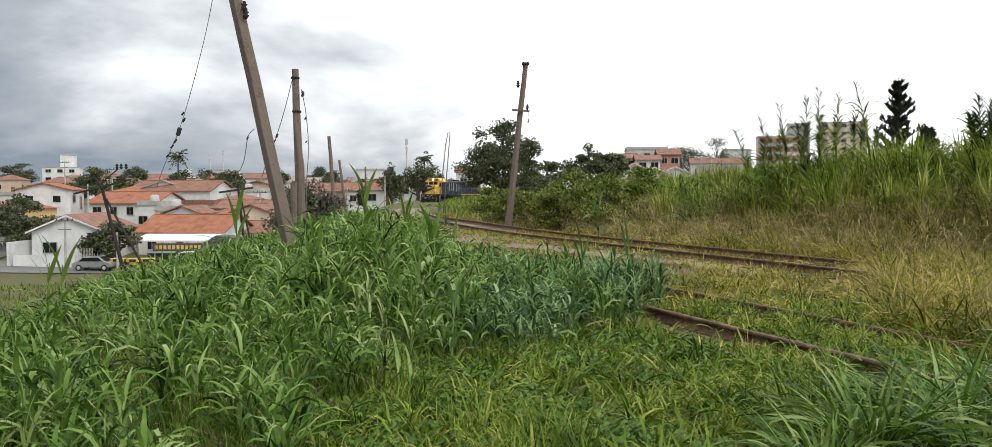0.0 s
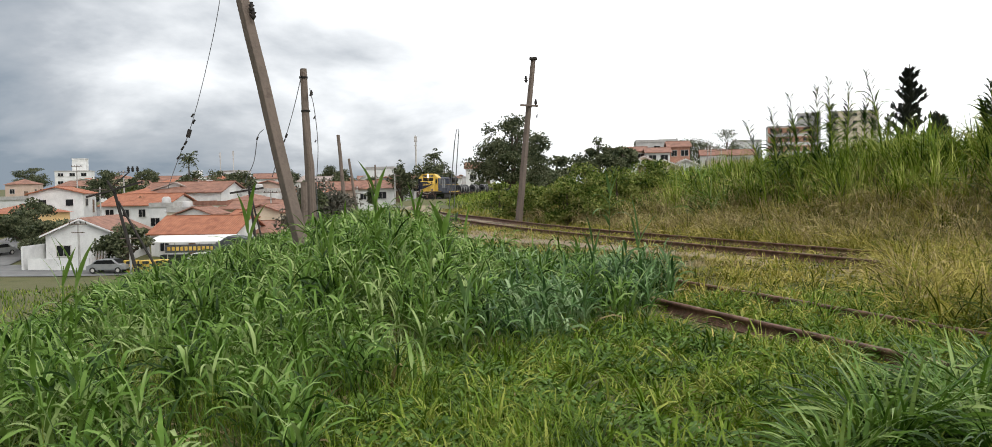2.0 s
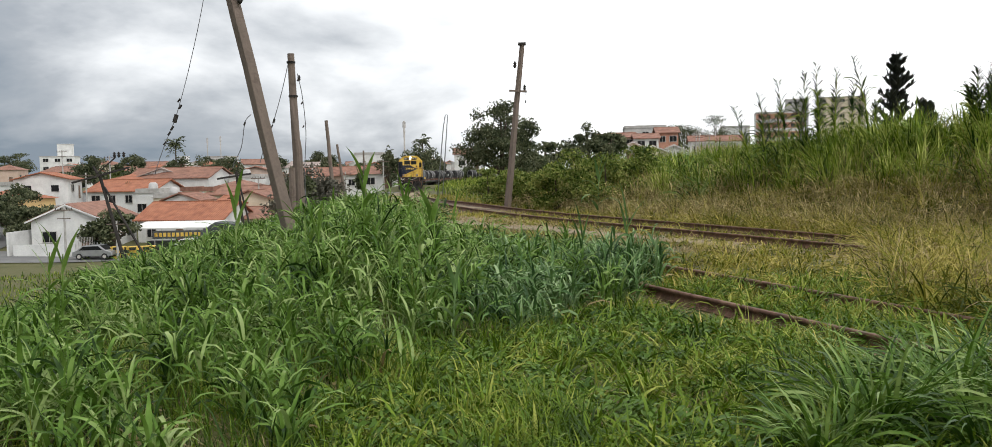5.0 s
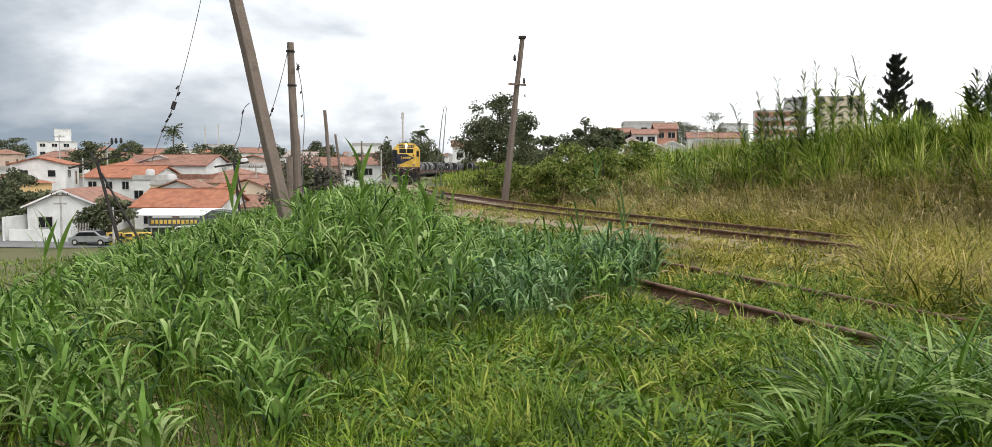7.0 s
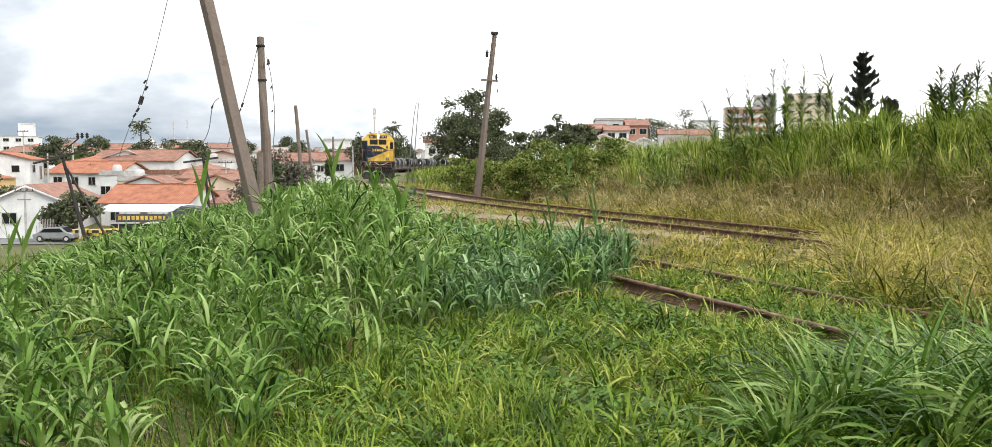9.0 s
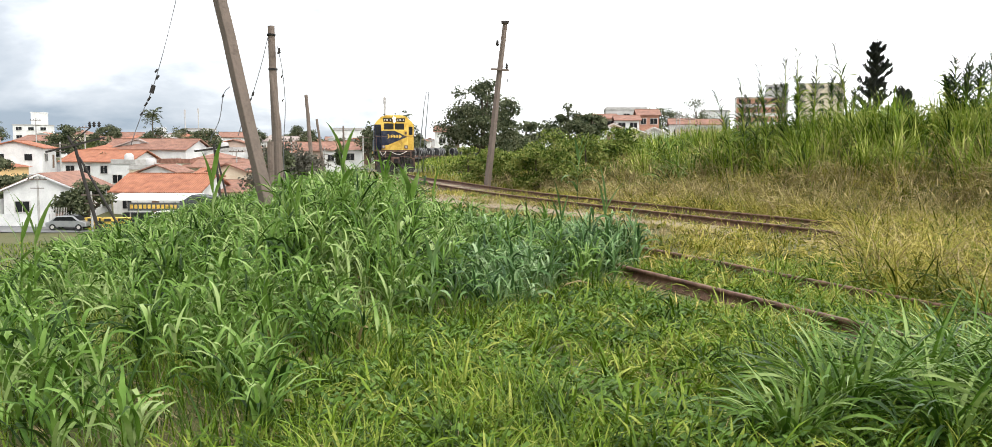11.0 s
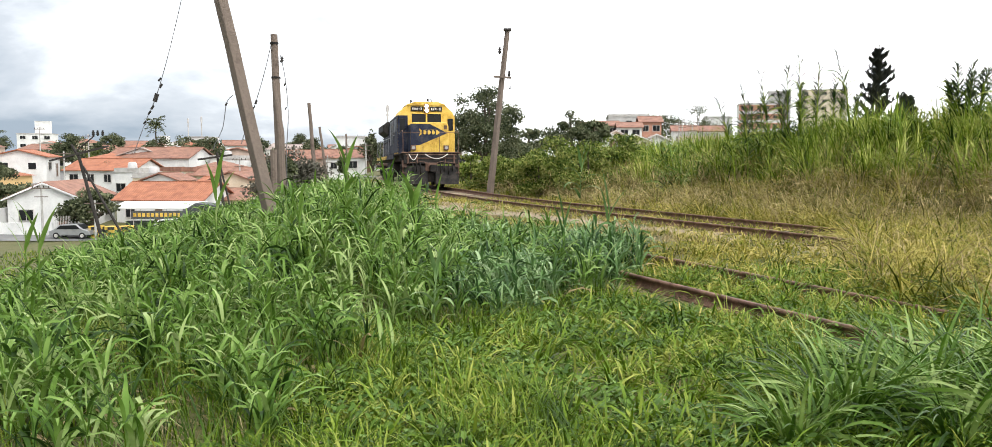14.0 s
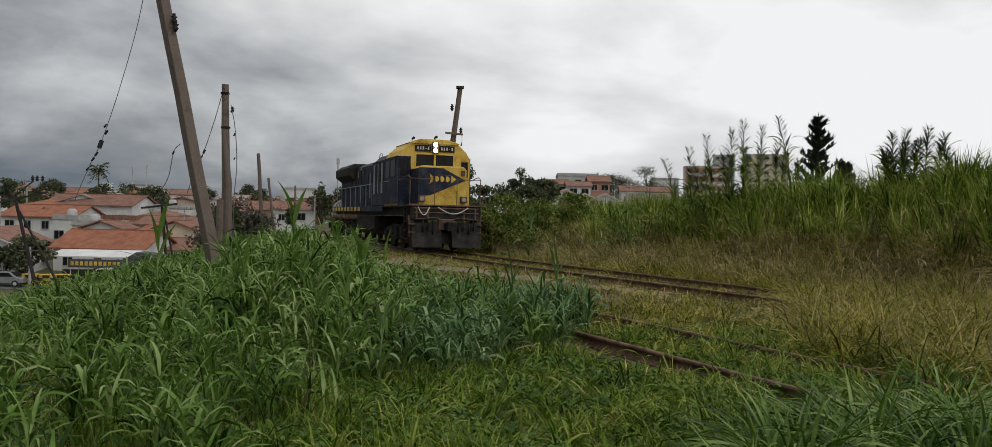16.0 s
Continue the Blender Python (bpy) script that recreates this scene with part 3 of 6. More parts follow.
        part("wiper", Shell().tube([(8.1, y * 0.76, 3.72), (8.1, y * 0.76 + 0.12, 3.4)], 0.012, 5), M_BLACK, L)
        board = part("number_board", Shell().box((8.07, y * 1.0, 4.0), (0.08, 0.66, 0.25)), M_BLACK, L, "dark rectangular board with pale unreadable marks", bevel=0.015)
        for k in range(5):
            part("mark_bar", Shell().box((8.114, y * 1.0 - 0.22 + 0.11 * k, 4.0), (0.006, 0.055 if k != 3 else 0.04, 0.12 if k != 3 else 0.03)), M_HOSE, board)
    for y in (-1.27, 1.27):
        part("front_side_window", Shell().box((8.07, y, 3.2), (0.03, 0.30, 0.62)), M_GLASS, L, "tall narrow dark window", bevel=0.02)
        part("window_surround", Shell().box((8.075, y - 0.17, 3.2), (0.04, 0.04, 0.7)).box((8.075, y + 0.17, 3.2), (0.04, 0.04, 0.7)).box((8.075, y, 3.54), (0.04, 0.38, 0.04)).box((8.075, y, 2.86), (0.04, 0.38, 0.04)), M_YELLOW if y > 0 else M_NAVY, L)
        for x in (6.2, 7.25):
            part("side_window", Shell().box((x, y * 1.205, 3.2), (0.8, 0.04, 0.66)), M_GLASS, L, "dark sliding side window", bevel=0.01)
    # headlights between the boards
    part("headlight_housing", Shell().box((8.1, 0, 4.03), (0.14, 0.25, 0.46)), M_GRIME, L, bevel=0.03)
    for z in (3.92, 4.14):
        part("headlight", Shell().ring((8.18, 0, z), "x", 0.0, 0.095, 0.02, 16), M_LAMP, L, "lit round headlight")
    for y in (-0.85, 0.85):
        box = part("ditch_light_box", Shell().box((9.42, y, 1.98), (0.16, 0.26, 0.24)), M_GRIME, L, bevel=0.02)
        part("lens", Shell().ring((9.51, y, 1.98), "x", 0.0, 0.085, 0.02, 14), M_BAND, box)
    part("marker_lamp", Shell().box((9.385, 0.82, 3.0), (0.05, 0.16, 0.2)), M_GRIME, L)
    part("marker_lamp", Shell().box((9.40, 0.12, 2.1), (0.05, 0.13, 0.13)), M_YELLOW, L)
    part("horn", Shell().tube([(7.6, 0.1, 4.34), (7.6, 0.1, 4.46), (7.9, 0.1, 4.48)], [0.03, 0.03, 0.06], 8), M_BLACK, L)
    part("horn", Shell().tube([(7.2, -0.75, 4.28), (7.2, -0.75, 4.42), (7.45, -0.75, 4.44)], [0.03, 0.03, 0.06], 8), M_BLACK, L)
    part("antenna", Shell().tube([(6.3, 0.5, 4.3), (6.3, 0.5, 4.65)], 0.012, 5), M_BLACK, L)
    # equipment cabinet behind the cab, then the long hood and the radiator wing
    part("cabinet", Shell().prism([(-1.5, 1.72), (-1.5, 3.6), (-1.1, 3.95), (1.1, 3.95), (1.5, 3.6), (1.5, 1.72)], 2.6, 5.45), M_NAVY, L, "dark navy equipment cabinet", bevel=0.03)
    part("long_hood", Shell().prism([(-0.98, 1.72), (-0.98, 3.74), (-0.7, 3.92), (0.7, 3.92), (0.98, 3.74), (0.98, 1.72)], -9.5, 2.6), M_NAVY, L, "dark navy engine hood with doors", bevel=0.02)
    part("radiator_wing", Shell().prism([(-1.0, 3.1), (-1.4, 3.4), (-1.4, 3.8), (-1.1, 4.02), (1.1, 4.02), (1.4, 3.8), (1.4, 3.4), (1.0, 3.1)], -9.2, -4.6), M_BLACK, L, "black overhanging radiator", bevel=0.02)
    for y in (-1, 1):
        part("hood_band", Shell().prism([(-4.6, 3.5), (-3.0, 3.72), (-3.0, 3.36), (-4.6, 3.1)], y * 0.99 - 0.006, y * 0.99 + 0.006, "y"), M_YELLOW, L, "slanting yellow band")
        for k in range(12):
            x = -9.0 + k * 0.95
            door = part("hood_door", Shell().box((x, y * 0.995, 2.75), (0.82, 0.03, 1.75)), M_NAVY, L, bevel=0.006)
            part("latch", Shell().box((x + 0.3, y * 1.02, 2.7), (0.05, 0.03, 0.14)), M_BLACK, door)
        for k in range(4):
            part("louvre", Shell().box((3.0 + k * 0.66, y * 1.505, 3.2), (0.5, 0.02, 0.9)), M_BLACK, L)
        # large faded letters reduced to plain upright shapes
        for k, w in enumerate((0.34, 0.14, 0.34)):
            x = 4.9 - k * 0.85
            part("faded_mark", Shell().box((x, y * 1.52, 2.9), (w, 0.008, 1.3)), M_PALE, L, "faded pale upright paint mark")
        for k in range(3):
            part("faded_mark", Shell().box((1.9 - k * 1.15, y * 1.018, 2.75), (0.2, 0.008, 1.2)), M_PALE, L)
        # handrails on stanchions
        rail = Shell().tube([(8.2, y * 1.46, 2.72), (5.6, y * 1.56, 2.72)], 0.018, 6).tube([(2.5, y * 1.46, 2.72), (-9.6, y * 1.46, 2.72)], 0.018, 6)
        part("handrail", rail, M_YELLOW if y > 0 else M_PALE, L)
        for k in range(9):
            part("stanchion", Shell().tube([(2.4 - k * 1.48, y * 1.46, 1.7), (2.4 - k * 1.48, y * 1.46, 2.74)], 0.016, 6), M_PALE, L)
        grab = Shell().tube([(front - 0.45, y * 1.42, 1.7), (front - 0.45, y * 1.42, 2.75), (front - 0.75, y * 1.42, 2.85), (8.2, y * 1.46, 2.74)], 0.018, 6)
        grab.tube([(front - 0.42, y * 1.42, 2.72), (front - 0.42, y * 0.45, 2.72), (front - 0.42, y * 0.45, 1.7)], 0.016, 6)
        part("front_handrail", grab, M_GRIME, L)
    # air and control hoses, the uncoupling lever and bracing on the front beam
    for y, z0, z1 in ((-0.98, 1.30, 0.72), (-0.80, 1.34, 0.80), (-0.60, 1.28, 0.64), (0.42, 1.30, 0.70), (0.62, 1.36, 0.78), (0.84, 1.30, 0.66), (1.04, 1.26, 0.80)):
        part("air_hose", Shell().tube([(front - 0.28, y, z0), (front - 0.16, y + 0.02, z0 - 0.12), (front - 0.14, y + 0.05, (z0 + z1) / 2), (front - 0.17, y + 0.03, z1)], [0.025, 0.028, 0.028, 0.035], 6), M_BLACK, L, smooth=True)
    part("uncoupling_lever", Shell().tube([(front - 0.2, -1.25, 1.2), (front - 0.18, -0.5, 1.28), (front - 0.1, -0.1, 1.18), (front - 0.1, 0.1, 1.18), (front - 0.18, 0.5, 1.28), (front - 0.2, 1.25, 1.2)], 0.018, 6), M_GRIME, L, "rusty lever rod")
    for y in (-1.18, -0.72, 0.72, 1.18):
        part("brace", Shell().box((front - 0.30, y, 1.42), (0.05, 0.07, 0.46)), M_GRIME, L, "rust-brown upright brace", bevel=0.01)
    part("draft_gear_box", Shell().box((front - 0.36, 0, 1.02), (0.24, 0.62, 0.42)), M_GRIME, L, "rusty coupler pocket", bevel=0.03)
    for y in (-1.36, 1.36):
        part("corner_step", Shell().box((front - 0.30, y, 1.02), (0.26, 0.22, 0.035)).box((front - 0.30, y, 0.72), (0.26, 0.22, 0.035)).box((front - 0.42, y, 0.95), (0.03, 0.22, 0.8)), M_GRIME, L, "rusty corner step")
    part("walkway_edge", Shell().box((front - 0.4, 0, 1.73), (0.3, 3.0, 0.05)), M_GRIME, L)
    part("front_rail_beam", Shell().tube([(front - 0.3, -1.3, 1.62), (front - 0.3, 1.3, 1.62)], 0.03, 6).tube([(front - 0.28, -1.3, 1.45), (front - 0.28, 1.3, 1.45)], 0.025, 6), M_GRIME, L)
    part("exhaust_stack", Shell().box((-1.4, 0, 4.0), (1.2, 0.7, 0.3)), M_BLACK, L, bevel=0.03)
    part("roof_fan", Shell().ring((0.8, 0, 3.96), "z", 0.1, 0.5, 0.12, 20), M_BLACK, L)
    wheels = []
    for x in (6.4, -6.4):
        b = bogie(L, x, 1.9)
        for k in (-1.9, 0, 1.9):
            wheels.append(wheelset(b, k))
    shape = Matrix.Diagonal((1, 1.0, 1.03, 1))
    for o in L.children_recursive:
        if not o.name.startswith(("bogie", "wheelset")):
            o.data.transform(shape)
    return L, wheels


def coil_wagon():
    W = thing("coil_wagon", "flat wagon loaded with dark steel coils", "wagon", group="wagons of the train")
    part("deck", Shell().box((0, 0, 1.1), (13.4, 2.7, 0.22)).box((0, 0, 0.9), (12.0, 0.8, 0.4)), M_BLACK, W, bevel=0.02)
    for x in (-6.6, 6.6):
        part("end_beam", Shell().box((x, 0, 1.12), (0.2, 2.8, 0.4)), M_GRIME, W, bevel=0.02)
        part("coupler", Shell().box((x + math.copysign(0.35, x), 0, 0.95), (0.6, 0.24, 0.28)), M_BLACK, W)
    for k in range(5):
        x = (-4.9, -3.3, 0.0, 3.3, 4.9)[k]
        part("cradle", Shell().prism([(x - 0.7, 1.21), (x - 0.7, 1.5), (x - 0.45, 1.25), (x + 0.45, 1.25), (x + 0.7, 1.5), (x + 0.7, 1.21)], -0.7, 0.7, "y"), M_GRIME, W)
        c = part("steel_coil", Shell().ring((x, 0, 2.0), "x", 0.3, 0.79, 1.05, 28), M_COIL, W, "dark strapped steel coil", bevel=0.02)
        for k2 in (-0.51, 0.51):
            part("strap", Shell().ring((x + k2, 0, 2.0), "x", 0.75, 0.80, 0.06, 28), M_BAND, c, "pale edge protector")
    wheels = []
    for x in (-4.8, 4.8):
        s = Shell()
        for y in (-1.0, 1.0):
            s.prism([(-1.2, 0.5), (-1.2, 0.7), (-0.4, 0.86), (0.4, 0.86), (1.2, 0.7), (1.2, 0.5), (0.3, 0.3), (-0.3, 0.3)], y - 0.07, y + 0.07, "y")
        s.box((0, 0, 0.62), (0.4, 2.0, 0.3))
        b = part("bogie", s, M_BLACK, W, at=pose(x, 0, 0))
        for k in (-0.9, 0.9):
            wheelset(b, k, 0.46)
    return W


LOCO, LOCO_WHEELS = locomotive()
WAGON = coil_wagon()
WAGONS = [WAGON] + [copy_thing(WAGON, pose(0, 0, 0)) for _ in range(7)]


def motions():
    steps = [k * 0.5 for k in range(33)]
    walk(LOCO, [(t, on_rails(front_at(t), 6.4, 20.5)) for t in steps])
    for i, w in enumerate(WAGONS):
        walk(w, [(t, on_rails(front_at(t) + 21.4 + 14.3 * i, 4.8, 13.4)) for t in steps])
    fine = [k / 15 for k in range(241)]
    for w in LOCO_WHEELS:
        home = w.matrix_basis.copy()
        walk(w, [(t, home @ pose(0, 0, 0, 0, math.degrees((107.5 - front_at(t)) / 0.53), 0)) for t in fine])
    for wagon in WAGONS:
        for b in wagon.children:
            for w in b.children:
                if w.name.startswith("wheelset"):
                    home = w.matrix_basis.copy()
                    walk(w, [(t, home @ pose(0, 0, 0, 0, math.degrees((107.5 - front_at(t)) / 0.46), 0)) for t in fine])


# ---- poles and wires ----
def pole(name, label, foot, top, r0, r1, material=M_POLE, square=False, group="telegraph poles"):
    P = thing(name, label, "utility pole", group=group)
    s = Shell()
    n = 4 if square else 10
    f0, t0 = Vector(foot), Vector(top)
    k = 9
    rng = random.Random(int(foot[1] * 10))
    pts = [f0.lerp(t0, i / k) + Vector((rng.uniform(-1, 1), rng.uniform(-1, 1), 0)) * 0.012 for i in range(k + 1)]
    s.tube(pts, [r0 + (r1 - r0) * i / k for i in range(k + 1)], n)
    part("shaft", s, material, P, bevel=0.015 if square else 0)
    return P


def along(foot, top, z):
    f0, t0 = Vector(foot), Vector(top)
    return f0.lerp(t0, (z - f0.z) / (t0.z - f0.z))


def insulator(parent, c, k=1.0):
    s = Shell().tube([(0, 0, -0.1 * k), (0, 0, -0.03 * k), (0, 0, 0), (0, 0, 0.04 * k), (0, 0, 0.05 * k), (0, 0, 0.1 * k)], [0.02 * k, 0.06 * k, 0.03 * k, 0.065 * k, 0.03 * k, 0.03 * k], 10)
    part("insulator", s, M_BLACK, parent, "small dark insulator", at=pose(*c), smooth=True)


def gz_at(x, y):
    return float(height(x, y))


F1, T1 = (-3.46, 15.0, gz_at(-3.46, 15) - 0.3), (-5.0, 15.0, 6.9)
P1 = pole("utility_pole", "leaning square concrete utility pole standing in tall grass", F1, T1, 0.145, 0.115, square=True)
for z, dxx in ((4.85, 0.16), (4.98, 0.16)):
    insulator(P1, along(F1, T1, z) + Vector((dxx, -0.1, 0)), 0.9)
F2, T2 = (-6.72, 29.0, gz_at(-6.7, 29) - 0.2), (-6.90, 29.0, 5.9)
P2 = pole("utility_pole", "weathered wooden pole spliced to a second thicker post", F2, T2, 0.17, 0.115)
part("splice_post", Shell().tube([(-6.66, 28.8, F2[2]), (-6.70, 28.85, 2.6), (-6.90, 28.88, 4.3)], [0.14, 0.12, 0.06], 9), M_POLE, P2)
part("prop", Shell().tube([(-6.42, 28.9, F2[2]), (-6.70, 28.9, 1.9)], [0.08, 0.06], 8), M_POLE, P2)
part("stub", Shell().tube([(-6.75, 28.0, F2[2]), (-6.75, 28.0, 2.0)], [0.11, 0.11], 8), M_POLE, P2, "short cut stub beside the pole")
part("pole_band", Shell().ring((-6.9, 29.0, 5.6), "z", 0.09, 0.15, 0.06, 12), M_BLACK, P2)
part("pole_band", Shell().ring((-6.86, 29.0, 4.45), "z", 0.09, 0.16, 0.06, 12), M_BLACK, P2)
insulator(P2, (-6.62, 28.9, 5.05), 1.0)
for y, x0, x1, zt, r in ((50, -9.55, -9.92, 4.95, 0.13), (66, -11.7, -12.3, 4.1, 0.12), (92, -14.2, -14.3, 4.3, 0.12)):
    pole("utility_pole", "slim weathered wooden pole further along the line", (x0, y, gz_at(x0, y) - 0.1), (x1, y, zt), r, r * 0.75)
FR, TR = (0.52, 38.0, gz_at(0.52, 38) - 0.2), (1.33, 38.0, 7.43)
PR = pole("utility_pole", "leaning weathered pole with a short crossarm beside the track", FR, TR, 0.17, 0.115, square=True)
cz = along(FR, TR, 5.32)
part("crossarm", Shell().box(cz + Vector((0, -0.2, 0)), (0.8, 0.09, 0.09), (0, 4, 0)), M_POLE, PR, bevel=0.01)
part("pole_cap", Shell().box(TR, (0.34, 0.34, 0.1)), M_POLE_DARK, PR)
insulator(PR, cz + Vector((0.3, -0.2, 0.15)), 1.3)
insulator(PR, along(FR, TR, 6.5) + Vector((-0.24, -0.1, 0)), 1.5)
part("loose_wire", Shell().tube([cz + Vector((0.34, -0.25, 0)), cz + Vector((0.36, -0.25, -0.35)), cz + Vector((0.33, -0.25, -0.55))], [0.01, 0.01, 0.05], 6), M_WIRE, PR)

# thin stay frame by the far bend
STAY = thing("signal_stay", "thin pale steel frame standing beside the track", "steel mast")
part("frame_tube", Shell().tube([(-5.2, 76.0, gz_at(-5.2, 76)), (-4.55, 76, 5.8), (-4.35, 76, 6.9), (-4.2, 76, 6.95), (-4.15, 76, 6.8), (-4.75, 76, gz_at(-4.7, 76))], 0.05, 6), M_PALE, STAY, smooth=True)

# hanging wires
def wire(name, label, pts, r=0.012, beads=()):
    Wr = thing(name, label, "cable")
    q = spline(np.array(pts, float), 8)
    part("cable", Shell().tube([tuple(p) for p in q], r, 5), M_WIRE, Wr, smooth=True)
    for p, k in beads:
        part("clamp", Shell().tube([Vector(p) + Vector((-0.025, 0, -0.075 * k)), Vector(p) + Vector((0.025, 0, 0.075 * k))], 0.042 * k, 8), M_POLE_DARK, Wr)
    return Wr


wire("hanging_wire", "broken overhead wire hanging slack with clamps", [(-4.86, 15.2, 6.8), (-5.29, 15.8, 5.3), (-5.68, 16, 4.0), (-6.0, 16, 2.95), (-6.22, 16, 2.45), (-6.42, 16, 1.95), (-6.46, 16, 1.82)], 0.007,
     [((-6.03, 16, 2.86), 1.0), ((-5.93, 16, 3.08), 0.5), ((-5.95, 16, 3.2), 0.4), ((-6.1, 16, 2.68), 0.5), ((-6.16, 16, 2.58), 0.45), ((-6.25, 16, 2.4), 0.4)])
wire("hanging_wire", "broken overhead wire hanging from the spliced pole", [(-6.95, 29, 5.75), (-7.25, 29, 4.6), (-7.6, 29, 3.5), (-7.95, 29, 2.6), (-8.08, 29, 2.2)], 0.014, [((-7.55, 29, 3.62), 0.9), ((-7.62, 29, 3.45), 0.6)])
wire("hanging_wire", "loose wire looping down beside the spliced pole", [(-6.65, 28.8, 5.2), (-6.5, 28.8, 4.4), (-6.42, 28.8, 3.2), (-6.5, 28.8, 1.9), (-6.5, 28.8, 0.4)], 0.014, [((-6.62, 28.8, 5.0), 0.8), ((-6.52, 28.8, 4.2), 0.6), ((-6.5, 28.8, 3.4), 0.5)])
wire("hanging_wire", "short slack wire hanging near the leaning pole", [(-7.9, 27.5, 3.75), (-8.1, 27.5, 3.5), (-8.25, 27.5, 2.7), (-8.5, 27.5, 2.2), (-8.56, 27.5, 2.0)], 0.014, [((-8.12, 27.5, 3.45), 0.7)])

# broken dark pole with strut and crossarm
D0 = thing("broken_pole", "dark broken utility pole propped by a strut, with insulators", "utility pole")
zg = gz_at(-10.7, 24)
part("shaft", Shell().tube([(-10.45, 24, zg - 0.1), (-11.25, 24, 1.75), (-11.45, 24, 2.1)], [0.06, 0.045, 0.035], 8), M_POLE_DARK, D0)
part("strut", Shell().tube([(-11.15, 24, 1.5), (-9.6, 23.8, gz_at(-9.6, 23.8) - 0.1)], [0.03, 0.04], 8), M_POLE_DARK, D0)
part("crossarm", Shell().box((-11.2, 23.9, 1.85), (1.7, 0.06, 0.05), (0, -14, 0)), M_POLE_DARK, D0)
part("brace", Shell().tube([(-11.3, 23.9, 1.9), (-10.75, 23.9, 2.35)], 0.018, 6), M_POLE_DARK, D0)
for dxx in (0, 0.12, 0.26):
    insulator(D0, (-10.78 + dxx, 23.9, 2.42), 0.8)
D1 = thing("broken_pole", "thin dark broken pole with a slack crossarm", "utility pole")
part("shaft", Shell().tube([(-8.05, 27, gz_at(-8, 27) - 0.1), (-8.3, 27, 1.9)], [0.05, 0.04], 8), M_POLE_DARK, D1)
part("strut", Shell().tube([(-8.25, 27, 1.7), (-7.75, 27, gz_at(-7.8, 27) - 0.1)], 0.03, 6), M_POLE_DARK, D1)
part("crossarm", Shell().box((-8.35, 26.95, 1.75), (1.1, 0.06, 0.06), (0, -8, 0)), M_POLE_DARK, D1)


# ---- vegetation ----
def blades(rng, base, length, width, tilt, bend, azim, segs=4, fold=0.0, shape="taper", power=1.4, turn=None):
    """Arrays of curved blades. tilt and bend in radians, base n x 3. Returns vertices and quads."""
    n = len(base)
    s = np.linspace(0, 1, segs + 1)
    mid = (s[:-1] + s[1:]) / 2
    ang = tilt[:, None] + bend[:, None] * mid[None] ** power
    step = length[:, None] / segs
    hor = np.concatenate([np.zeros((n, 1)), np.cumsum(np.sin(ang) * step, 1)], 1)
    ver = np.concatenate([np.zeros((n, 1)), np.cumsum(np.cos(ang) * step, 1)], 1)
    ca, sa = np.cos(azim)[:, None], np.sin(azim)[:, None]
    cx, cy, cz_ = base[:, :1] + hor * ca, base[:, 1:2] + hor * sa, base[:, 2:] + ver
    if shape == "leaf":
        prof = np.interp(s, [0, 0.12, 0.4, 0.75, 1], [0.45, 0.85, 1.0, 0.6, 0.02])
    else:
        prof = np.interp(s, [0, 0.5, 1], [1.0, 0.8, 0.04])
    w = width[:, None] * prof[None] / 2
    twist = rng.normal(0, 0.9 if shape == "leaf" else 0.6, n)[:, None]
    if turn is not None:
        twist = turn[:, None]
    px, py = -sa * np.cos(twist) + ca * np.sin(twist) * 0.5, ca * np.cos(twist) + sa * np.sin(twist) * 0.5
    pz = np.sin(twist) * 0.85 + 0 * px
    cols = [(-1, 1), (1, 1)] if not fold else [(-1, 1), (0, 0), (1, 1)]
    vs = []
    for k, up in cols:
        vs.append(np.stack([cx + px * w * k, cy + py * w * k, cz_ + pz * w * k + up * fold * w], -1))
    V = np.stack(vs, 2)
    c = len(cols)
    idx = np.arange(n * (segs + 1) * c).reshape(n, segs + 1, c)
    Q = np.stack([idx[:, :-1, :-1], idx[:, :-1, 1:], idx[:, 1:, 1:], idx[:, 1:, :-1]], -1).reshape(-1, 4)
    return V.reshape(-1, 3), Q


class Patch:
    """Collects blades of several kinds into one mesh."""

    def __init__(self):
        self.v, self.q, self.k = [], [], 0

    def add(self, vq):
        self.v.append(vq[0])
        self.q.append(vq[1] + self.k)
        self.k += len(vq[0])

    def done(self, name, material, label, category, kind="stuff", parent=None):
        ob = new(name, raw_mesh(name, np.concatenate(self.v), np.concatenate(self.q), material))
        if parent is not None:
            ob.parent = parent
            return tagged(ob, label)
        return tagged(ob, label, category, kind=kind)


def scatter(rng, n, x0, x1, y0, y1, keep):
    x, y = rng.uniform(x0, x1, n), rng.uniform(y0, y1, n)
    m = keep(x, y)
    return x[m], y[m]


def clumpy(x, y, k, seed):
    """A soft patchwork between 0 and 1."""
    return 0.5 + 0.25 * (np.sin(x * k + seed) * np.cos(y * k * 0.8 + 2 * seed) + np.sin(x * k * 2.3 + y * k * 1.7 + seed))


def tufts(rng, cx, cy, per, radius, lo, hi, w, open_=0.5, bend=(0.3, 2.0), segs=4):
    """Clumps of blades that lean outwards from their middles."""
    x, y, n = np.repeat(cx, per), np.repeat(cy, per), len(cx) * per
    az, q = rng.uniform(0, 6.28, n), np.sqrt(rng.uniform(0, 1, n))
    size = np.repeat(rng.uniform(0.65, 1.2, len(cx)), per)
    x, y = x + radius * q * np.cos(az), y + radius * q * np.sin(az)
    return blades(rng, np.stack([x, y, height(x, y) - 0.03], -1), rng.uniform(lo, hi, n) * size, rng.uniform(0.7, 1.35, n) * w, 0.05 + open_ * q, rng.uniform(*bend, n), az + rng.normal(0, 0.4, n), segs, 0, "leaf")


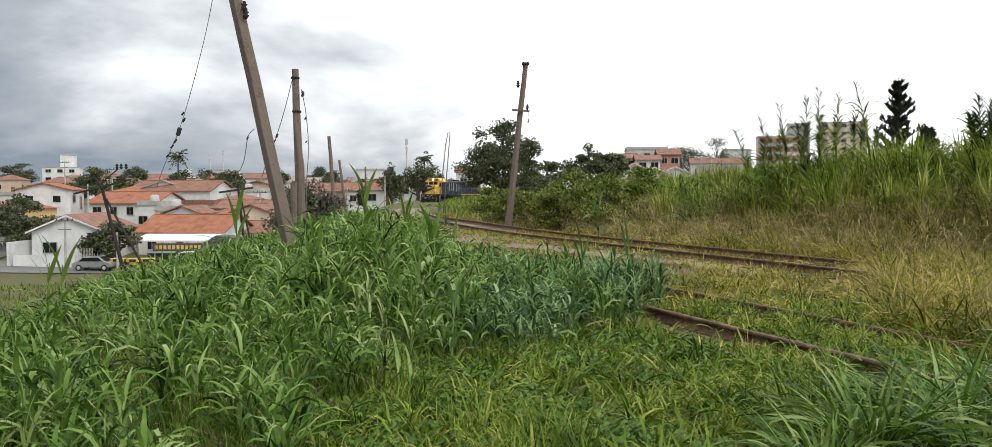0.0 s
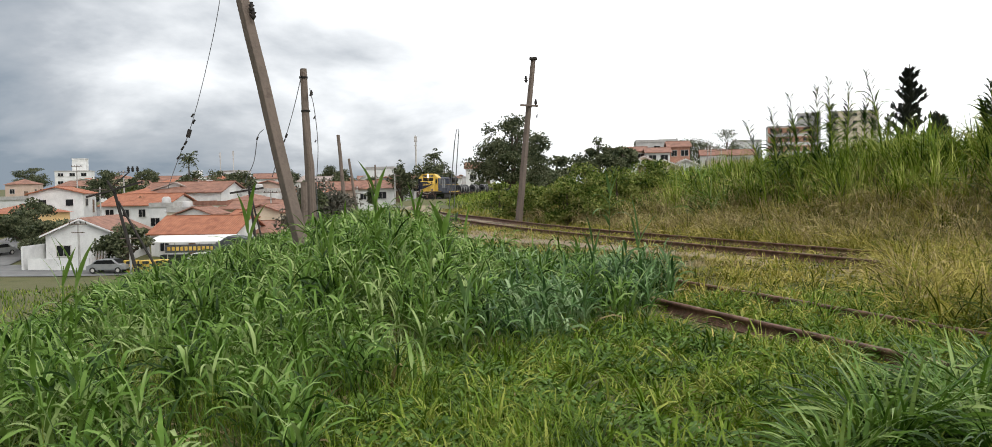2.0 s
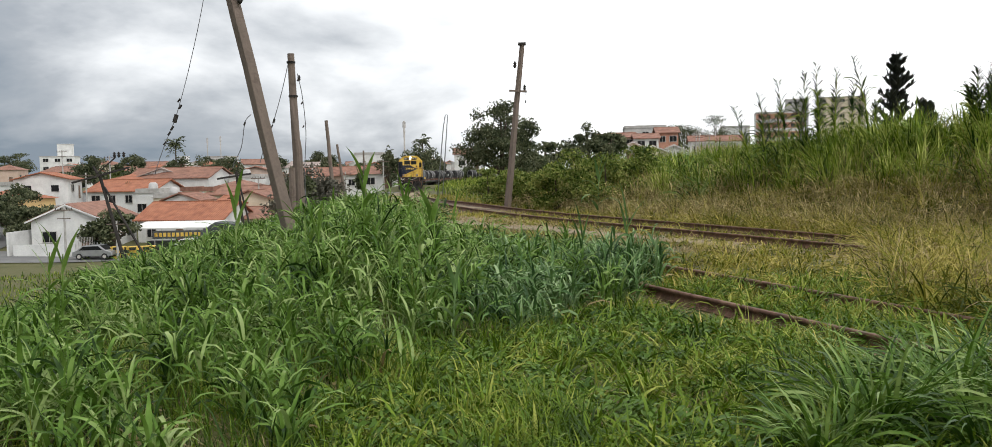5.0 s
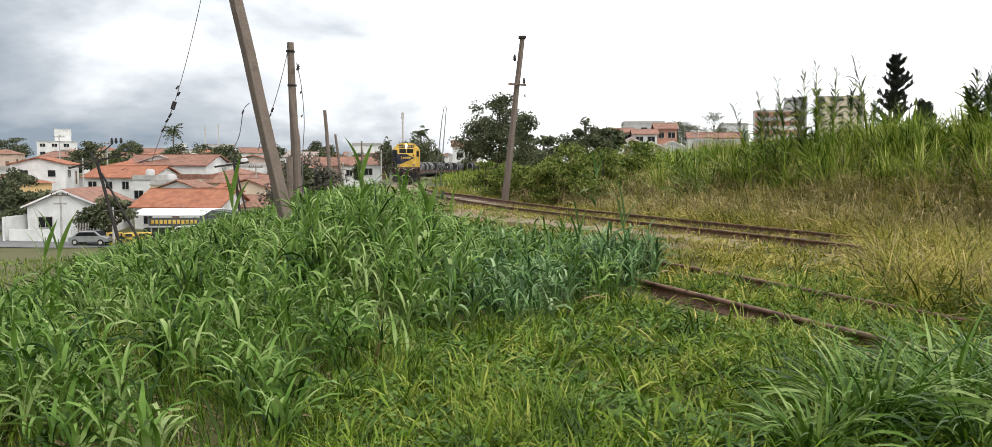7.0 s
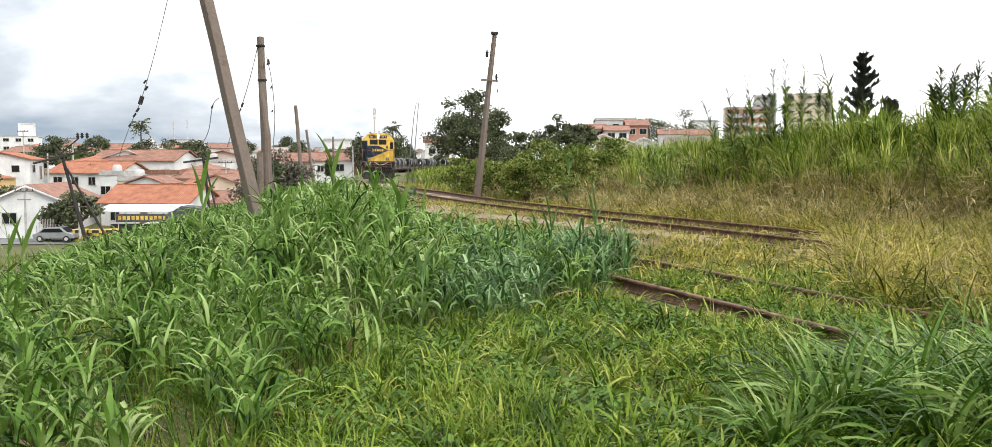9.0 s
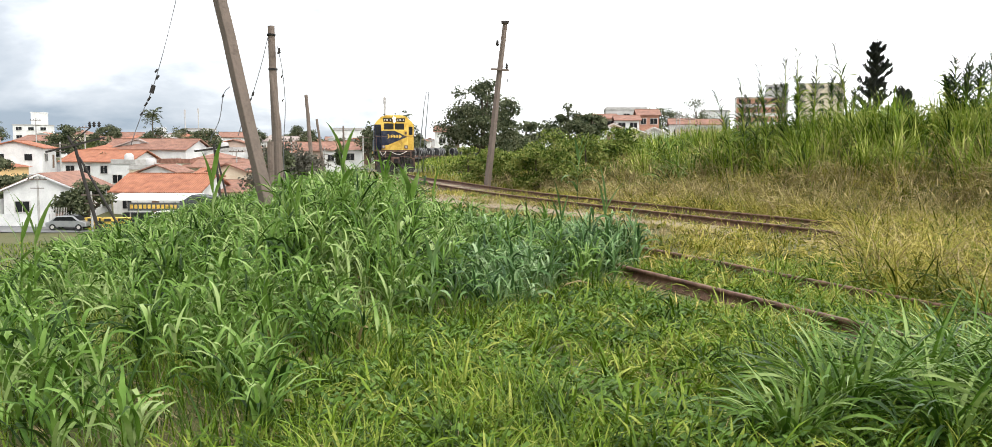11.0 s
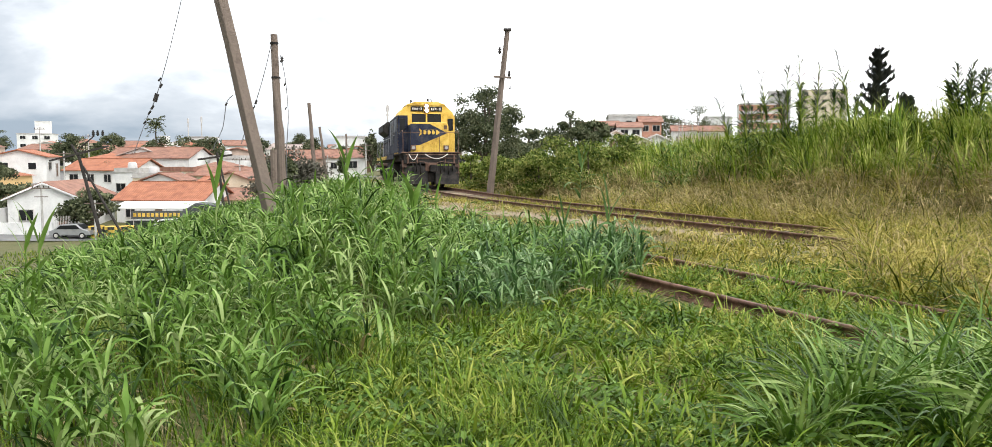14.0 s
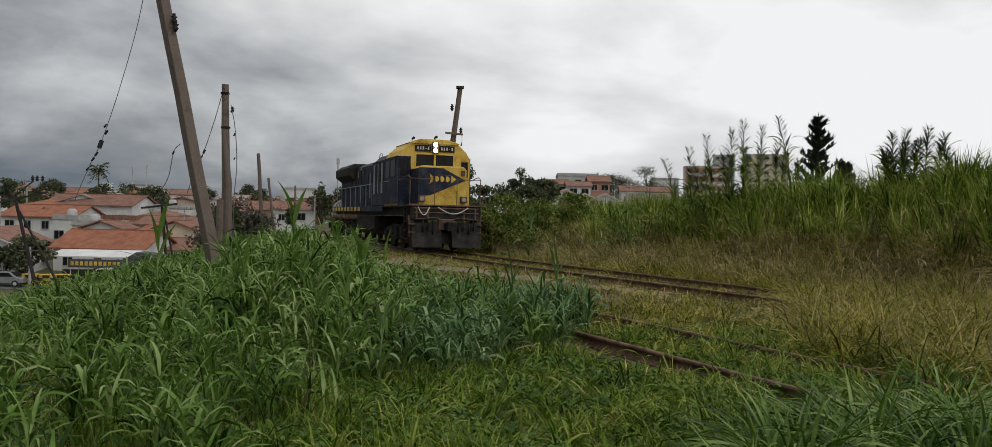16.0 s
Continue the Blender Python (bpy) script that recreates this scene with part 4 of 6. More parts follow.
def spread(rng, x, y, lo, hi, w, tilt=(0.05, 0.35), bend=(0.3, 1.4), segs=4, fold=0.0, shape="taper", wild=0.25):
    n = len(x)
    z = height(x, y) - 0.03
    L = rng.uniform(lo, hi, n) * (1 + wild * (clumpy(x, y, 1.3, 1.0) - 0.5) * 2)
    return blades(rng, np.stack([x, y, z], -1), L, rng.uniform(0.7, 1.3, n) * w, rng.uniform(*tilt, n), rng.uniform(*bend, n), rng.uniform(0, 2 * np.pi, n), segs, fold, shape)


RIGHT_EDGE = np.array([(2.5, -1.9), (4.5, -1.6), (5.7, -1.3), (8.0, -0.55), (9.7, 1.15), (11.6, 2.2), (13.2, 2.5), (15.0, 0.9), (20.0, -1.6), (30.0, -4.4), (45.0, -8.0), (60.0, -10.5)])


def in_field(x, y):
    right = np.interp(y, RIGHT_EDGE[:, 0], RIGHT_EDGE[:, 1])
    left = -3.2 - 0.30 * y
    return (x < right + 0.25 * np.sin(y * 3 + x)) & (x > left)


def broad_plants(rng, x, y, hts, n_leaf, leaf_l, leaf_w, segs=5, fold=0.3):
    """Upright stems with long arching leaves, like wild sorghum. Returns leaves and stems."""
    n = len(x)
    z = height(x, y) - 0.03
    leaves, stems = [], []
    lean_a, lean = rng.uniform(0, 2 * np.pi, n), rng.uniform(0, 0.16, n)
    stems.append(blades(rng, np.stack([x, y, z], -1), hts * 0.95, np.full(n, 0.014), lean, rng.uniform(0, 0.2, n), lean_a, 3))
    first = rng.uniform(0, 2 * np.pi, n)
    for k in range(n_leaf):
        f = (k + 0.6) / n_leaf
        zz = hts * (0.12 + 0.78 * f)
        bx, by = x + np.sin(lean) * np.cos(lean_a) * zz, y + np.sin(lean) * np.sin(lean_a) * zz
        az = first + k * 2.6 + rng.normal(0, 0.35, n)
        L = leaf_l * rng.uniform(0.65, 1.2, n) * (0.75 + 0.5 * math.sin(math.pi * f))
        leaves.append(blades(rng, np.stack([bx, by, z + zz * np.cos(lean)], -1), L, leaf_w * rng.uniform(0.7, 1.25, n), rng.uniform(0.08, 0.75, n), rng.uniform(0.5, 3.0, n), az, segs, fold, "leaf", power=2.0))
    return leaves, stems


rng = np.random.default_rng(7)
# the tall broad-leaved field
field, stalks, blue = Patch(), Patch(), Patch()
for count, y0, y1, x0, x1, nl, lw in ((1900, 4.4, 9.5, -6.5, 2.5, 8, 0.034), (3300, 9.5, 17, -9, 3, 8, 0.038), (3300, 17, 36, -14, 0, 6, 0.05), (1500, 36, 60, -20, -5, 4, 0.07)):
    x, y = scatter(rng, count, x0, x1, y0, y1, in_field)
    gap = (y > 9.5) | (clumpy(x, y, 1.9, 2.3) > 0.36)
    x, y = x[gap], y[gap]
    ridge = np.interp(y, [4, 6, 9, 14, 25, 60], [0.50, 0.66, 0.90, 1.1, 1.1, 1.05])
    rim = np.clip((np.interp(y, RIGHT_EDGE[:, 0], RIGHT_EDGE[:, 1]) - x) / 1.3, 0, 1)
    hts = ridge * rng.uniform(0.5, 1.15, len(x)) * (0.75 + 0.5 * clumpy(x, y, 0.9, 0.4))
    hts *= np.where((x > 0.05 - 0.071 * y) & (y > 8) & (y < 32), 0.55, 1.0) * np.where(np.hypot(x - 2.05, y - 11.9) < 0.6, 1.75, 1.0)
    hts *= np.where((np.abs(x + 2.3) < 1.5) & (y > 11) & (y < 22) & (x < 0.05 - 0.071 * y), 1.08, 1.0) * np.where(x < -1.9 - 0.09 * y, np.where(y > 7.5, 0.6, 0.85), 1.0)
    hts *= np.where(y < 9.5, 0.5 + 0.5 * rim, 1.0)
    lv, st = broad_plants(rng, x, y, hts, nl, 0.38 if y0 < 9 else 0.46 if y0 < 16 else 0.54, lw, 5 if y0 < 16 else 4, 0.3 if y0 < 16 else 0.0)
    isblue = ((x > -0.2) & (y > 8.6) & (y < 14.5) & (clumpy(x, y, 1.4, 0.9) > 0.42)) | (np.hypot(x - 2.1, y - 12.0) < 0.9)
    for a in lv:
        per = len(a[0]) // len(x)
        pick = np.repeat(isblue, per)
        for dest, m, keep in ((blue, pick, isblue), (field, ~pick, ~isblue)):
            if keep.any():
                remap = np.cumsum(m) - 1
                qq = a[1].reshape(len(x), -1, 4)[keep].reshape(-1, 4)
                dest.add((a[0][m], remap[qq]))
    for a in st:
        stalks.add(a)
x, y = scatter(rng, 22000, -12, 3, 4.2, 24, in_field)
field.add(spread(rng, x, y, 0.25, 0.6, 0.014, segs=3))
dead = Patch()
x, y = scatter(rng, 1300, -10, 2.5, 4.5, 20, in_field)
dead.add(spread(rng, x, y, 0.3, 0.7, 0.03, tilt=(0.3, 1.1), bend=(0.8, 2.2), segs=5, fold=0.2, shape="leaf"))
x, y = scatter(rng, 9000, -6.5, 2.0, 4.3, 10.5, lambda x, y: (clumpy(x, y, 1.9, 2.3) < 0.44) & (x < 2.0))
dead.add(spread(rng, x, y, 0.12, 0.34, 0.010, tilt=(0.7, 1.5), bend=(0.0, 0.7), segs=3))
dead.done("dead_leaves", M_STRAW, "withered pale leaves among the tall grass", "dry leaves")
field.done("tall_grass", M_LEAF, "dense field of tall broad-leaved green grass", "grass")
blue.done("tall_grass", M_LEAF_BLUE, "clump of bluish-green broad-leaved grass by the siding", "grass")
stalks.done("grass_stalks", M_LAWN, "green stalks of the tall grass", "grass")

# short bright grass in front
def near_rail(x, y):
    d1 = np.abs(np.abs(offset(x, y)) - 0.835) < 0.12
    xs = np.interp(y, SIDING[:, 1], SIDING[:, 0])
    ds = (x - xs) * 0.916
    bare = ((y > 8.7) & (y < 11.4)) | ((y > 6.9) & (y < 7.9))
    return d1 | ((ds < -0.72) & (ds > -1.5) & bare) | ((ds > 0.52) & (ds < 0.92) & (y > 8.9) & (y < 12.2) & (np.sin(y * 3.3) > -0.6))
lawn = Patch()
def front_lawn(x, y):
    return ~in_field(x, y) & (x < 7.5) & (offset(x, y) < -2.2)
x, y = scatter(rng, 30000, -2.5, 6.5, 4.2, 11.5, front_lawn)
x, y = x[~near_rail(x, y)], y[~near_rail(x, y)]
lawn.add(spread(rng, x, y, 0.08, 0.26, 0.016, bend=(0.4, 2.2), segs=3, wild=0.7, shape="leaf"))
x, y = scatter(rng, 16000, -6.5, 1, 3.9, 9, lambda x, y: (x < 0.6) & (x > -0.8 * y - 0.5))
lawn.add(spread(rng, x, y, 0.12, 0.40, 0.011, bend=(0.4, 2.0), segs=3, wild=0.6))
x, y = scatter(rng, 3000, -2.5, 6.5, 4.2, 12.5, lambda x, y: front_lawn(x, y) & ~near_rail(x, y))
lawn.add(tufts(rng, x, y, 12, 0.08, 0.16, 0.42, 0.021, 0.7))
thatch = Patch()
x, y = scatter(rng, 5200, -3, 5.5, 4.4, 12.5, lambda x, y: clumpy(x, y, 2.2, 0.3) > 0.52)
thatch.add(spread(rng, x, y, 0.12, 0.32, 0.012, tilt=(0.6, 1.4), bend=(0.2, 0.9), segs=3))
x, y = scatter(rng, 5200, 1.0, 5.2, 6.6, 12.4, lambda x, y: np.abs((x - np.interp(y, SIDING[:, 1], SIDING[:, 0])) * 0.916 + 0.5) < 1.2)
thatch.add(spread(rng, x, y, 0.05, 0.18, 0.010, tilt=(0.7, 1.5), bend=(0.0, 0.6), segs=3))
thatch.done("dead_grass", M_STRAW, "withered blades lying in the short grass", "dry grass")
x, y = scatter(rng, 7000, -9, 9, -10, 4.4, lambda x, y: np.hypot(x, y) > 0.5)
lawn.add(spread(rng, x, y, 0.10, 0.32, 0.013, segs=2))
lawn.done("short_grass", M_LAWN, "short bright green grass before the siding", "grass")
clover = Patch()
x, y = scatter(rng, 7000, -1.2, 4.0, 4.4, 9.8, lambda x, y: ~in_field(x, y) & ~near_rail(x, y) & (clumpy(x, y, 1.6, 2.0) + rng.normal(0, 0.15, len(x)) > 0.55))
for k in range(3):
    n = len(x)
    clover.add(blades(rng, np.stack([x, y, height(x, y) + rng.uniform(0.04, 0.14, n)], -1), rng.uniform(0.035, 0.075, n), rng.uniform(0.035, 0.065, n), rng.uniform(0.7, 1.4, n), np.full(n, 0.4), k * 2.1 + rng.uniform(0, 0.5, n), 2, 0.1, "leaf"))
clover.done("clover", M_CLOVER, "low round-leaved weeds among the grass", "weeds")

# yellowing grass between and beside the tracks
mid = Patch()
def between(x, y):
    return ~in_field(x, y) & (offset(x, y) < 3.2) & ~near_rail(x, y) & ((offset(x, y) > -1.6) | (offset(x, y) < -4.4) | (y < 17) | (clumpy(x, y, 1.1, 0.2) > 0.62)) & (x > 0.35 * (9.5 - y) + 1.6)
x, y = scatter(rng, 9000, -4, 13, 7.0, 34, between)
mid.add(tufts(rng, x, y, 8, 0.10, 0.14, 0.38, 0.024, 0.8, segs=3))
x, y = scatter(rng, 24000, -4, 13, 7.0, 34, between)
mid.add(spread(rng, x, y, 0.10, 0.30, 0.018, bend=(0.4, 1.8), segs=3, wild=0.6))
x, y = scatter(rng, 26000, -14, 6, 30, 75, lambda x, y: ~in_field(x, y) & (np.abs(offset(x, y)) > 1.2) & (offset(x, y) < 4))
mid.add(spread(rng, x, y, 0.15, 0.4, 0.022, segs=2))
mid.done("yellowing_grass", M_DRY, "thin yellowing grass between the tracks", "grass")
straw = Patch()
x, y = scatter(rng, 24000, -3, 5, 15, 32, lambda x, y: (offset(x, y) < -1.1) & (offset(x, y) > -5.2) & ~in_field(x, y) & (clumpy(x, y, 0.8, 0.7) > 0.35))
straw.add(spread(rng, x, y, 0.12, 0.34, 0.012, tilt=(0.2, 1.0), segs=3))
x, y = scatter(rng, 1800, 4, 14, 9, 24, lambda x, y: (offset(x, y) > 1.4) & (offset(x, y) < 5))
straw.add(spread(rng, x, y, 0.4, 0.9, 0.010, segs=4))
straw.done("dry_grass", M_STRAW, "bleached dry grass beside the track", "grass")

# waist-high yellow grass on the near right, with seed heads
wild, heads = Patch(), Patch()
def right_wild(x, y):
    d = offset(x, y)
    beside = (x - np.interp(y, SIDING[:, 1], SIDING[:, 0])) * 0.916 > 1.15
    return (d < 5.2) & (y < 30) & ((d > 1.3) | ((y < 17.5) & beside & (x > 0.42 * y + 0.5 + 0.9 * (clumpy(x, y, 1.2, 0.8) - 0.5))))
x, y = scatter(rng, 3600, 4.0, 18, 6, 30, lambda x, y: right_wild(x, y) & (clumpy(x, y, 1.5, 0.6) > 0.32))
wild.add(tufts(rng, x, y, 20, 0.17, 0.45, 1.0, 0.021, 0.6, (0.3, 2.6), 4))
x, y = scatter(rng, 30000, 4.0, 18, 6, 24, right_wild)
wild.add(spread(rng, x, y, 0.35, 0.95, 0.011, tilt=(0.05, 0.5), bend=(0.3, 2.2), segs=3))
droop = Patch()
cx_, cy_ = scatter(rng, 1700, 3.8, 18, 6.5, 30, right_wild)
droop.add(tufts(rng, cx_, cy_, 8, 0.16, 0.6, 1.15, 0.012, 0.4, (0.9, 2.8), 6))
droop.done("drooping_stalks", M_STRAW, "thin pale drooping stalks over the wild grass", "grass")
wild.done("wild_grass", M_DRY, "waist-high yellow-green wild grass", "grass")
x, y = scatter(rng, 4200, 2, 16, 8, 34, lambda x, y: (offset(x, y) > 1.8) & (offset(x, y) < 5.6) & (clumpy(x, y, 1.1, 1.5) > 0.35))
n = len(x)
top = height(x, y) + rng.uniform(0.55, 1.15, n)
heads.add(blades(rng, np.stack([x, y, top], -1), rng.uniform(0.16, 0.34, n), rng.uniform(0.014, 0.03, n), rng.uniform(0.1, 0.6, n), rng.uniform(0.5, 1.6, n), rng.uniform(0, 6.28, n), 3, 0, "leaf"))
heads.add(blades(rng, np.stack([x, y, height(x, y)], -1), top - height(x, y), np.full(n, 0.006), np.zeros(n), np.zeros(n), rng.uniform(0, 6.28, n), 2))
heads.done("seed_heads", M_SEED, "brownish drooping seed heads on thin stalks", "grass")

# the bank: long green grass
bankg = Patch()
cx_, cy_ = scatter(rng, 6400, 0, 26, 6, 48, lambda x, y: (offset(x, y) > 4.9) & (offset(x, y) < 12.5) & (clumpy(x, y, 0.8, 3.1) > 0.33))
bankg.add(tufts(rng, cx_, cy_, 24, 0.2, 0.85, 1.6, 0.038, 0.32, (0.1, 1.8), 4))
cx_, cy_ = scatter(rng, 420, 0, 20, 6, 40, lambda x, y: (offset(x, y) > 2.4) & (offset(x, y) < 5.8))
bankg.add(tufts(rng, cx_, cy_, 26, 0.2, 0.35, 0.75, 0.026, 0.6, (0.3, 2.0), 4))
x, y = scatter(rng, 20000, -8, 30, 44, 110, lambda x, y: (offset(x, y) > 3.0) & (offset(x, y) < 26))
n = len(x)
bankg.add(blades(rng, np.stack([x, y, height(x, y) - 0.05], -1), rng.uniform(0.5, 1.1, n), rng.uniform(0.04, 0.08, n), rng.uniform(0.03, 0.4, n), rng.uniform(0.4, 1.6, n), rng.uniform(0, 6.28, n), 3, 0, "leaf"))
rusty = Patch()
cx_, cy_ = scatter(rng, 4200, 0, 20, 7, 42, lambda x, y: (offset(x, y) > 2.3) & (offset(x, y) < 6.8) & (clumpy(x, y, 1.0, 2.2) > 0.38))
rusty.add(tufts(rng, cx_, cy_, 26, 0.14, 0.7, 1.35, 0.018, 0.5, (0.6, 2.6), 4))
rusty.done("seeding_grass", M_SEED, "brownish seeding grass at the foot of the bank", "grass")
dark_clumps = Patch()
cx_, cy_ = scatter(rng, 260, 0, 24, 8, 46, lambda x, y: (offset(x, y) > 4.5) & (offset(x, y) < 11))
dark_clumps.add(tufts(rng, cx_, cy_, 46, 0.35, 0.9, 1.6, 0.05, 0.6, (0.3, 2.0), 6))
dark_clumps.done("broad_grass", M_LEAF, "dark broad-bladed grass clumps on the bank", "grass")
pale_clumps = Patch()
cx_, cy_ = scatter(rng, 420, 0, 24, 8, 46, lambda x, y: (offset(x, y) > 3.4) & (offset(x, y) < 10))
pale_clumps.add(tufts(rng, cx_, cy_, 34, 0.3, 0.8, 1.4, 0.02, 0.5, (0.2, 1.8), 5))
pale_clumps.done("pale_grass", M_DRY, "pale yellowing grass clumps on the bank", "grass")
slope = Patch()
x, y = scatter(rng, 12000, -32, -4, 12, 75, lambda x, y: (x < -3.2 - 0.2 * y) & (x > -0.62 * y - 2))
slope.add(spread(rng, x, y, 0.2, 0.5, 0.03, segs=3))
x, y = scatter(rng, 18000, -24, -6, 10, 36, lambda x, y: (x < -3.2 - 0.2 * y) & (x > -0.7 * y - 2))
slope.add(spread(rng, x, y, 0.2, 0.5, 0.04, segs=2))
x, y = scatter(rng, 18000, -54, -14, 34, 84, lambda x, y: (np.hypot(x, y) < 83) & (x < -3.2 - 0.2 * y) & (x > -0.72 * y - 2))
slope.add(spread(rng, x, y, 0.2, 0.5, 0.07, segs=2))
slope.done("slope_grass", M_LAWN, "green grass on the slope above the street", "grass")
bankg.done("bank_grass", M_BANK, "long lush green grass covering the bank", "grass")


def tuft(x, y, n, length, width, label, mat):
    p = Patch()
    r = np.random.default_rng(abs(int(x * 100 + y * 10)))
    a, q = r.uniform(0, 6.28, n), 0.28 * np.sqrt(r.uniform(0, 1, n)) * length
    b = np.stack([x + q * np.cos(a), y + q * np.sin(a), np.full(n, gz_at(x, y) - 0.03)], -1)
    p.add(blades(r, b, r.uniform(0.55, 1.1, n) * length, r.uniform(0.6, 1.3, n) * width, r.uniform(0.08, 0.9, n), r.uniform(0.6, 2.3, n), a + r.normal(0, 0.5, n), 7, 0.25, "leaf"))
    return p.done("grass_tuft", mat, label, "grass tuft")


for x, y, n, l, w in ((2.45, 5.35, 190, 0.85, 0.030), (3.15, 5.75, 200, 0.90, 0.030), (1.95, 4.95, 120, 0.60, 0.026), (3.75, 6.15, 150, 0.85, 0.030), (2.9, 4.9, 150, 0.75, 0.030), (4.5, 6.8, 110, 0.75, 0.026),
                      (3.5, 5.1, 150, 0.80, 0.030), (2.9, 6.35, 80, 0.5, 0.022), (3.22, 8.0, 70, 0.42, 0.016), (3.75, 6.75, 50, 0.36, 0.016), (5.3, 8.4, 90, 0.7, 0.018), (4.1, 5.6, 150, 0.85, 0.030), (3.4, 6.6, 70, 0.5, 0.022)):
    tuft(x, y, int(n * 1.5), l, w, "large arching tuft of green grass", M_TUFT)
for x, y, n, l, w in ((-1.0, 5.9, 160, 0.4, 0.01), (0.1, 5.2, 140, 0.4, 0.009), (0.0, 6.6, 90, 0.42, 0.009)):
    tuft(x, y, n, l, w, "small bright tuft of grass", M_LAWN)


# single tall plants that stand out of the field
def tall_plant(x, y, h, n_leaf, ll, lw, seed, mat=M_LEAF, label="tall green reed-like plant with arching leaves"):
    P = thing("tall_plant", label, "plant", group="tall plants in the field")
    r = np.random.default_rng(seed)
    z = gz_at(x, y) - 0.03
    part("stem", Shell().tube([(x, y, z), (x + 0.02, y, z + h * 0.5), (x + 0.05, y, z + h * 0.95)], [0.012, 0.010, 0.005], 6), mat, P)
    for k in range(n_leaf):
        f = (k + 0.5) / n_leaf
        az = -1.57 + (0.95 if k % 2 else -0.95) + r.uniform(-0.35, 0.35)
        up = r.uniform(0.08, 0.45) if k >= n_leaf - 3 else r.uniform(0.4, 0.8)
        a = blades(r, np.array([[x + 0.04 * f, y, z + h * (0.2 + 0.7 * f)]]), np.array([ll * r.uniform(0.8, 1.15)]), np.array([lw]), np.array([up]), np.array([r.uniform(0.1, 0.6) if k >= n_leaf - 3 else r.uniform(1.2, 2.6)]), np.array([az]), 7, 0.25, "leaf", turn=np.array([r.uniform(-0.2, 0.2)]))
        part("leaf", raw_mesh("leaf", a[0], a[1], mat), mat, P)
    return P


for i, (x, y, h, nl, ll, lw) in enumerate(((-1.80, 11.3, 1.95, 11, 0.50, 0.095), (-4.3, 8.2, 1.2, 9, 0.5, 0.062), (-4.75, 8.8, 1.25, 9, 0.5, 0.062), (-3.75, 12.0, 1.6, 6, 0.75, 0.08),
                                            (-0.45, 8.3, 0.8, 8, 0.4, 0.06), (-0.95, 12.0, 1.35, 9, 0.55, 0.12), (-1.55, 14.0, 1.5, 12, 0.6, 0.06), (1.15, 11.5, 1.0, 9, 0.5, 0.042),
                                            (-2.2, 10.2, 1.3, 8, 0.55, 0.045), (1.9, 12.3, 1.15, 9, 0.6, 0.045), (-0.7, 13.0, 1.2, 8, 0.5, 0.045), (3.3, 27.0, 1.9, 8, 0.9, 0.12))):
    tall_plant(x, y, h, nl, ll, lw, 40 + i, M_LEAF_BLUE if i in (4, 7, 9, 11) else M_LEAF)


# reeds with plumes on the crest of the bank
def reed(x, y, top, lean_x, seed, leaves=30):
    P = thing("giant_reed", "tall leafy giant reed on the bank", "reed", group="reeds on the bank")
    r = np.random.default_rng(seed)
    z = gz_at(x - lean_x, y) - 0.1
    h = top - z
    pts = [Vector((x - lean_x + lean_x * (k / 8) ** 1.8, y, z + h * k / 8)) for k in range(9)]
    part("stem", Shell().tube(pts, [0.026 - 0.0025 * k for k in range(9)], 6), M_BANK, P)

    def at(f):
        f = np.asarray(f) * 8
        return np.array([tuple(pts[min(int(q), 7)].lerp(pts[min(int(q), 7) + 1], q - min(int(q), 7))) for q in f])

    side = np.where(np.arange(leaves) % 2 == 0, 0.0, 3.14)
    low = Patch()
    f = np.linspace(0.22, 0.72, leaves)
    low.add(blades(r, at(f), r.uniform(0.45, 0.8, leaves), np.full(leaves, 0.06), r.uniform(0.3, 0.7, leaves), r.uniform(0.6, 1.8, leaves), side + r.normal(0, 0.6, leaves), 5, 0.2, "leaf"))
    low.done("foliage", M_BANK, "", "", parent=P)
    up = Patch()
    n = 2 * leaves
    f = np.linspace(0.58, 0.99, n)
    up.add(blades(r, at(f), r.uniform(0.26, 0.42, n) * np.interp(f, [0.58, 0.8, 1], [0.9, 1.0, 0.6]), r.uniform(0.07, 0.11, n), r.uniform(0.25, 0.65, n), r.uniform(0.1, 0.6, n), np.tile(side, 2) + r.normal(0, 0.45, n), 4, 0.2, "leaf", turn=r.uniform(1.1, 1.5, n)))
    up.done("plume", M_REED, "greyish feathery leafy tip", "", parent=P)
    return P


for i, (x, y, top, ln) in enumerate(((7.65, 27, 3.70, -0.7), (8.50, 27, 4.05, -0.25), (8.75, 27.3, 3.4, 0.1), (9.05, 27, 4.52, -0.4), (9.30, 27.4, 3.7, 0.1), (9.60, 27, 4.0, -0.45), (9.95, 27, 4.70, -0.05), (10.30, 27, 5.0, -0.15),
                                     (10.15, 27.6, 3.9, 0.2), (10.55, 27.5, 4.1, -0.1), (10.98, 27, 4.85, 0.05), (10.80, 27.8, 3.9, 0.15), (11.48, 27, 5.15, -0.6), (11.30, 27.8, 4.1, 0.1), (11.75, 27.5, 4.4, 0.1), (12.1, 27.6, 4.0, 0.2), (9.0, 27.7, 3.5, -0.2), (12.5, 27.5, 3.8, 0.1),
                                     (12.95, 23, 3.8, -0.3), (13.15, 23, 4.3, -0.15), (13.40, 22.6, 4.0, 0.15), (13.62, 23, 4.4, 0.15), (13.85, 22.7, 4.1, 0.25), (14.05, 23, 4.1, 0.3), (14.4, 23.2, 4.5, 0.1), (13.3, 23.6, 3.8, -0.2), (14.8, 23, 4.3, 0.3), (14.2, 22.2, 3.9, -0.3))):
    reed(x, y, top, ln, 80 + i)


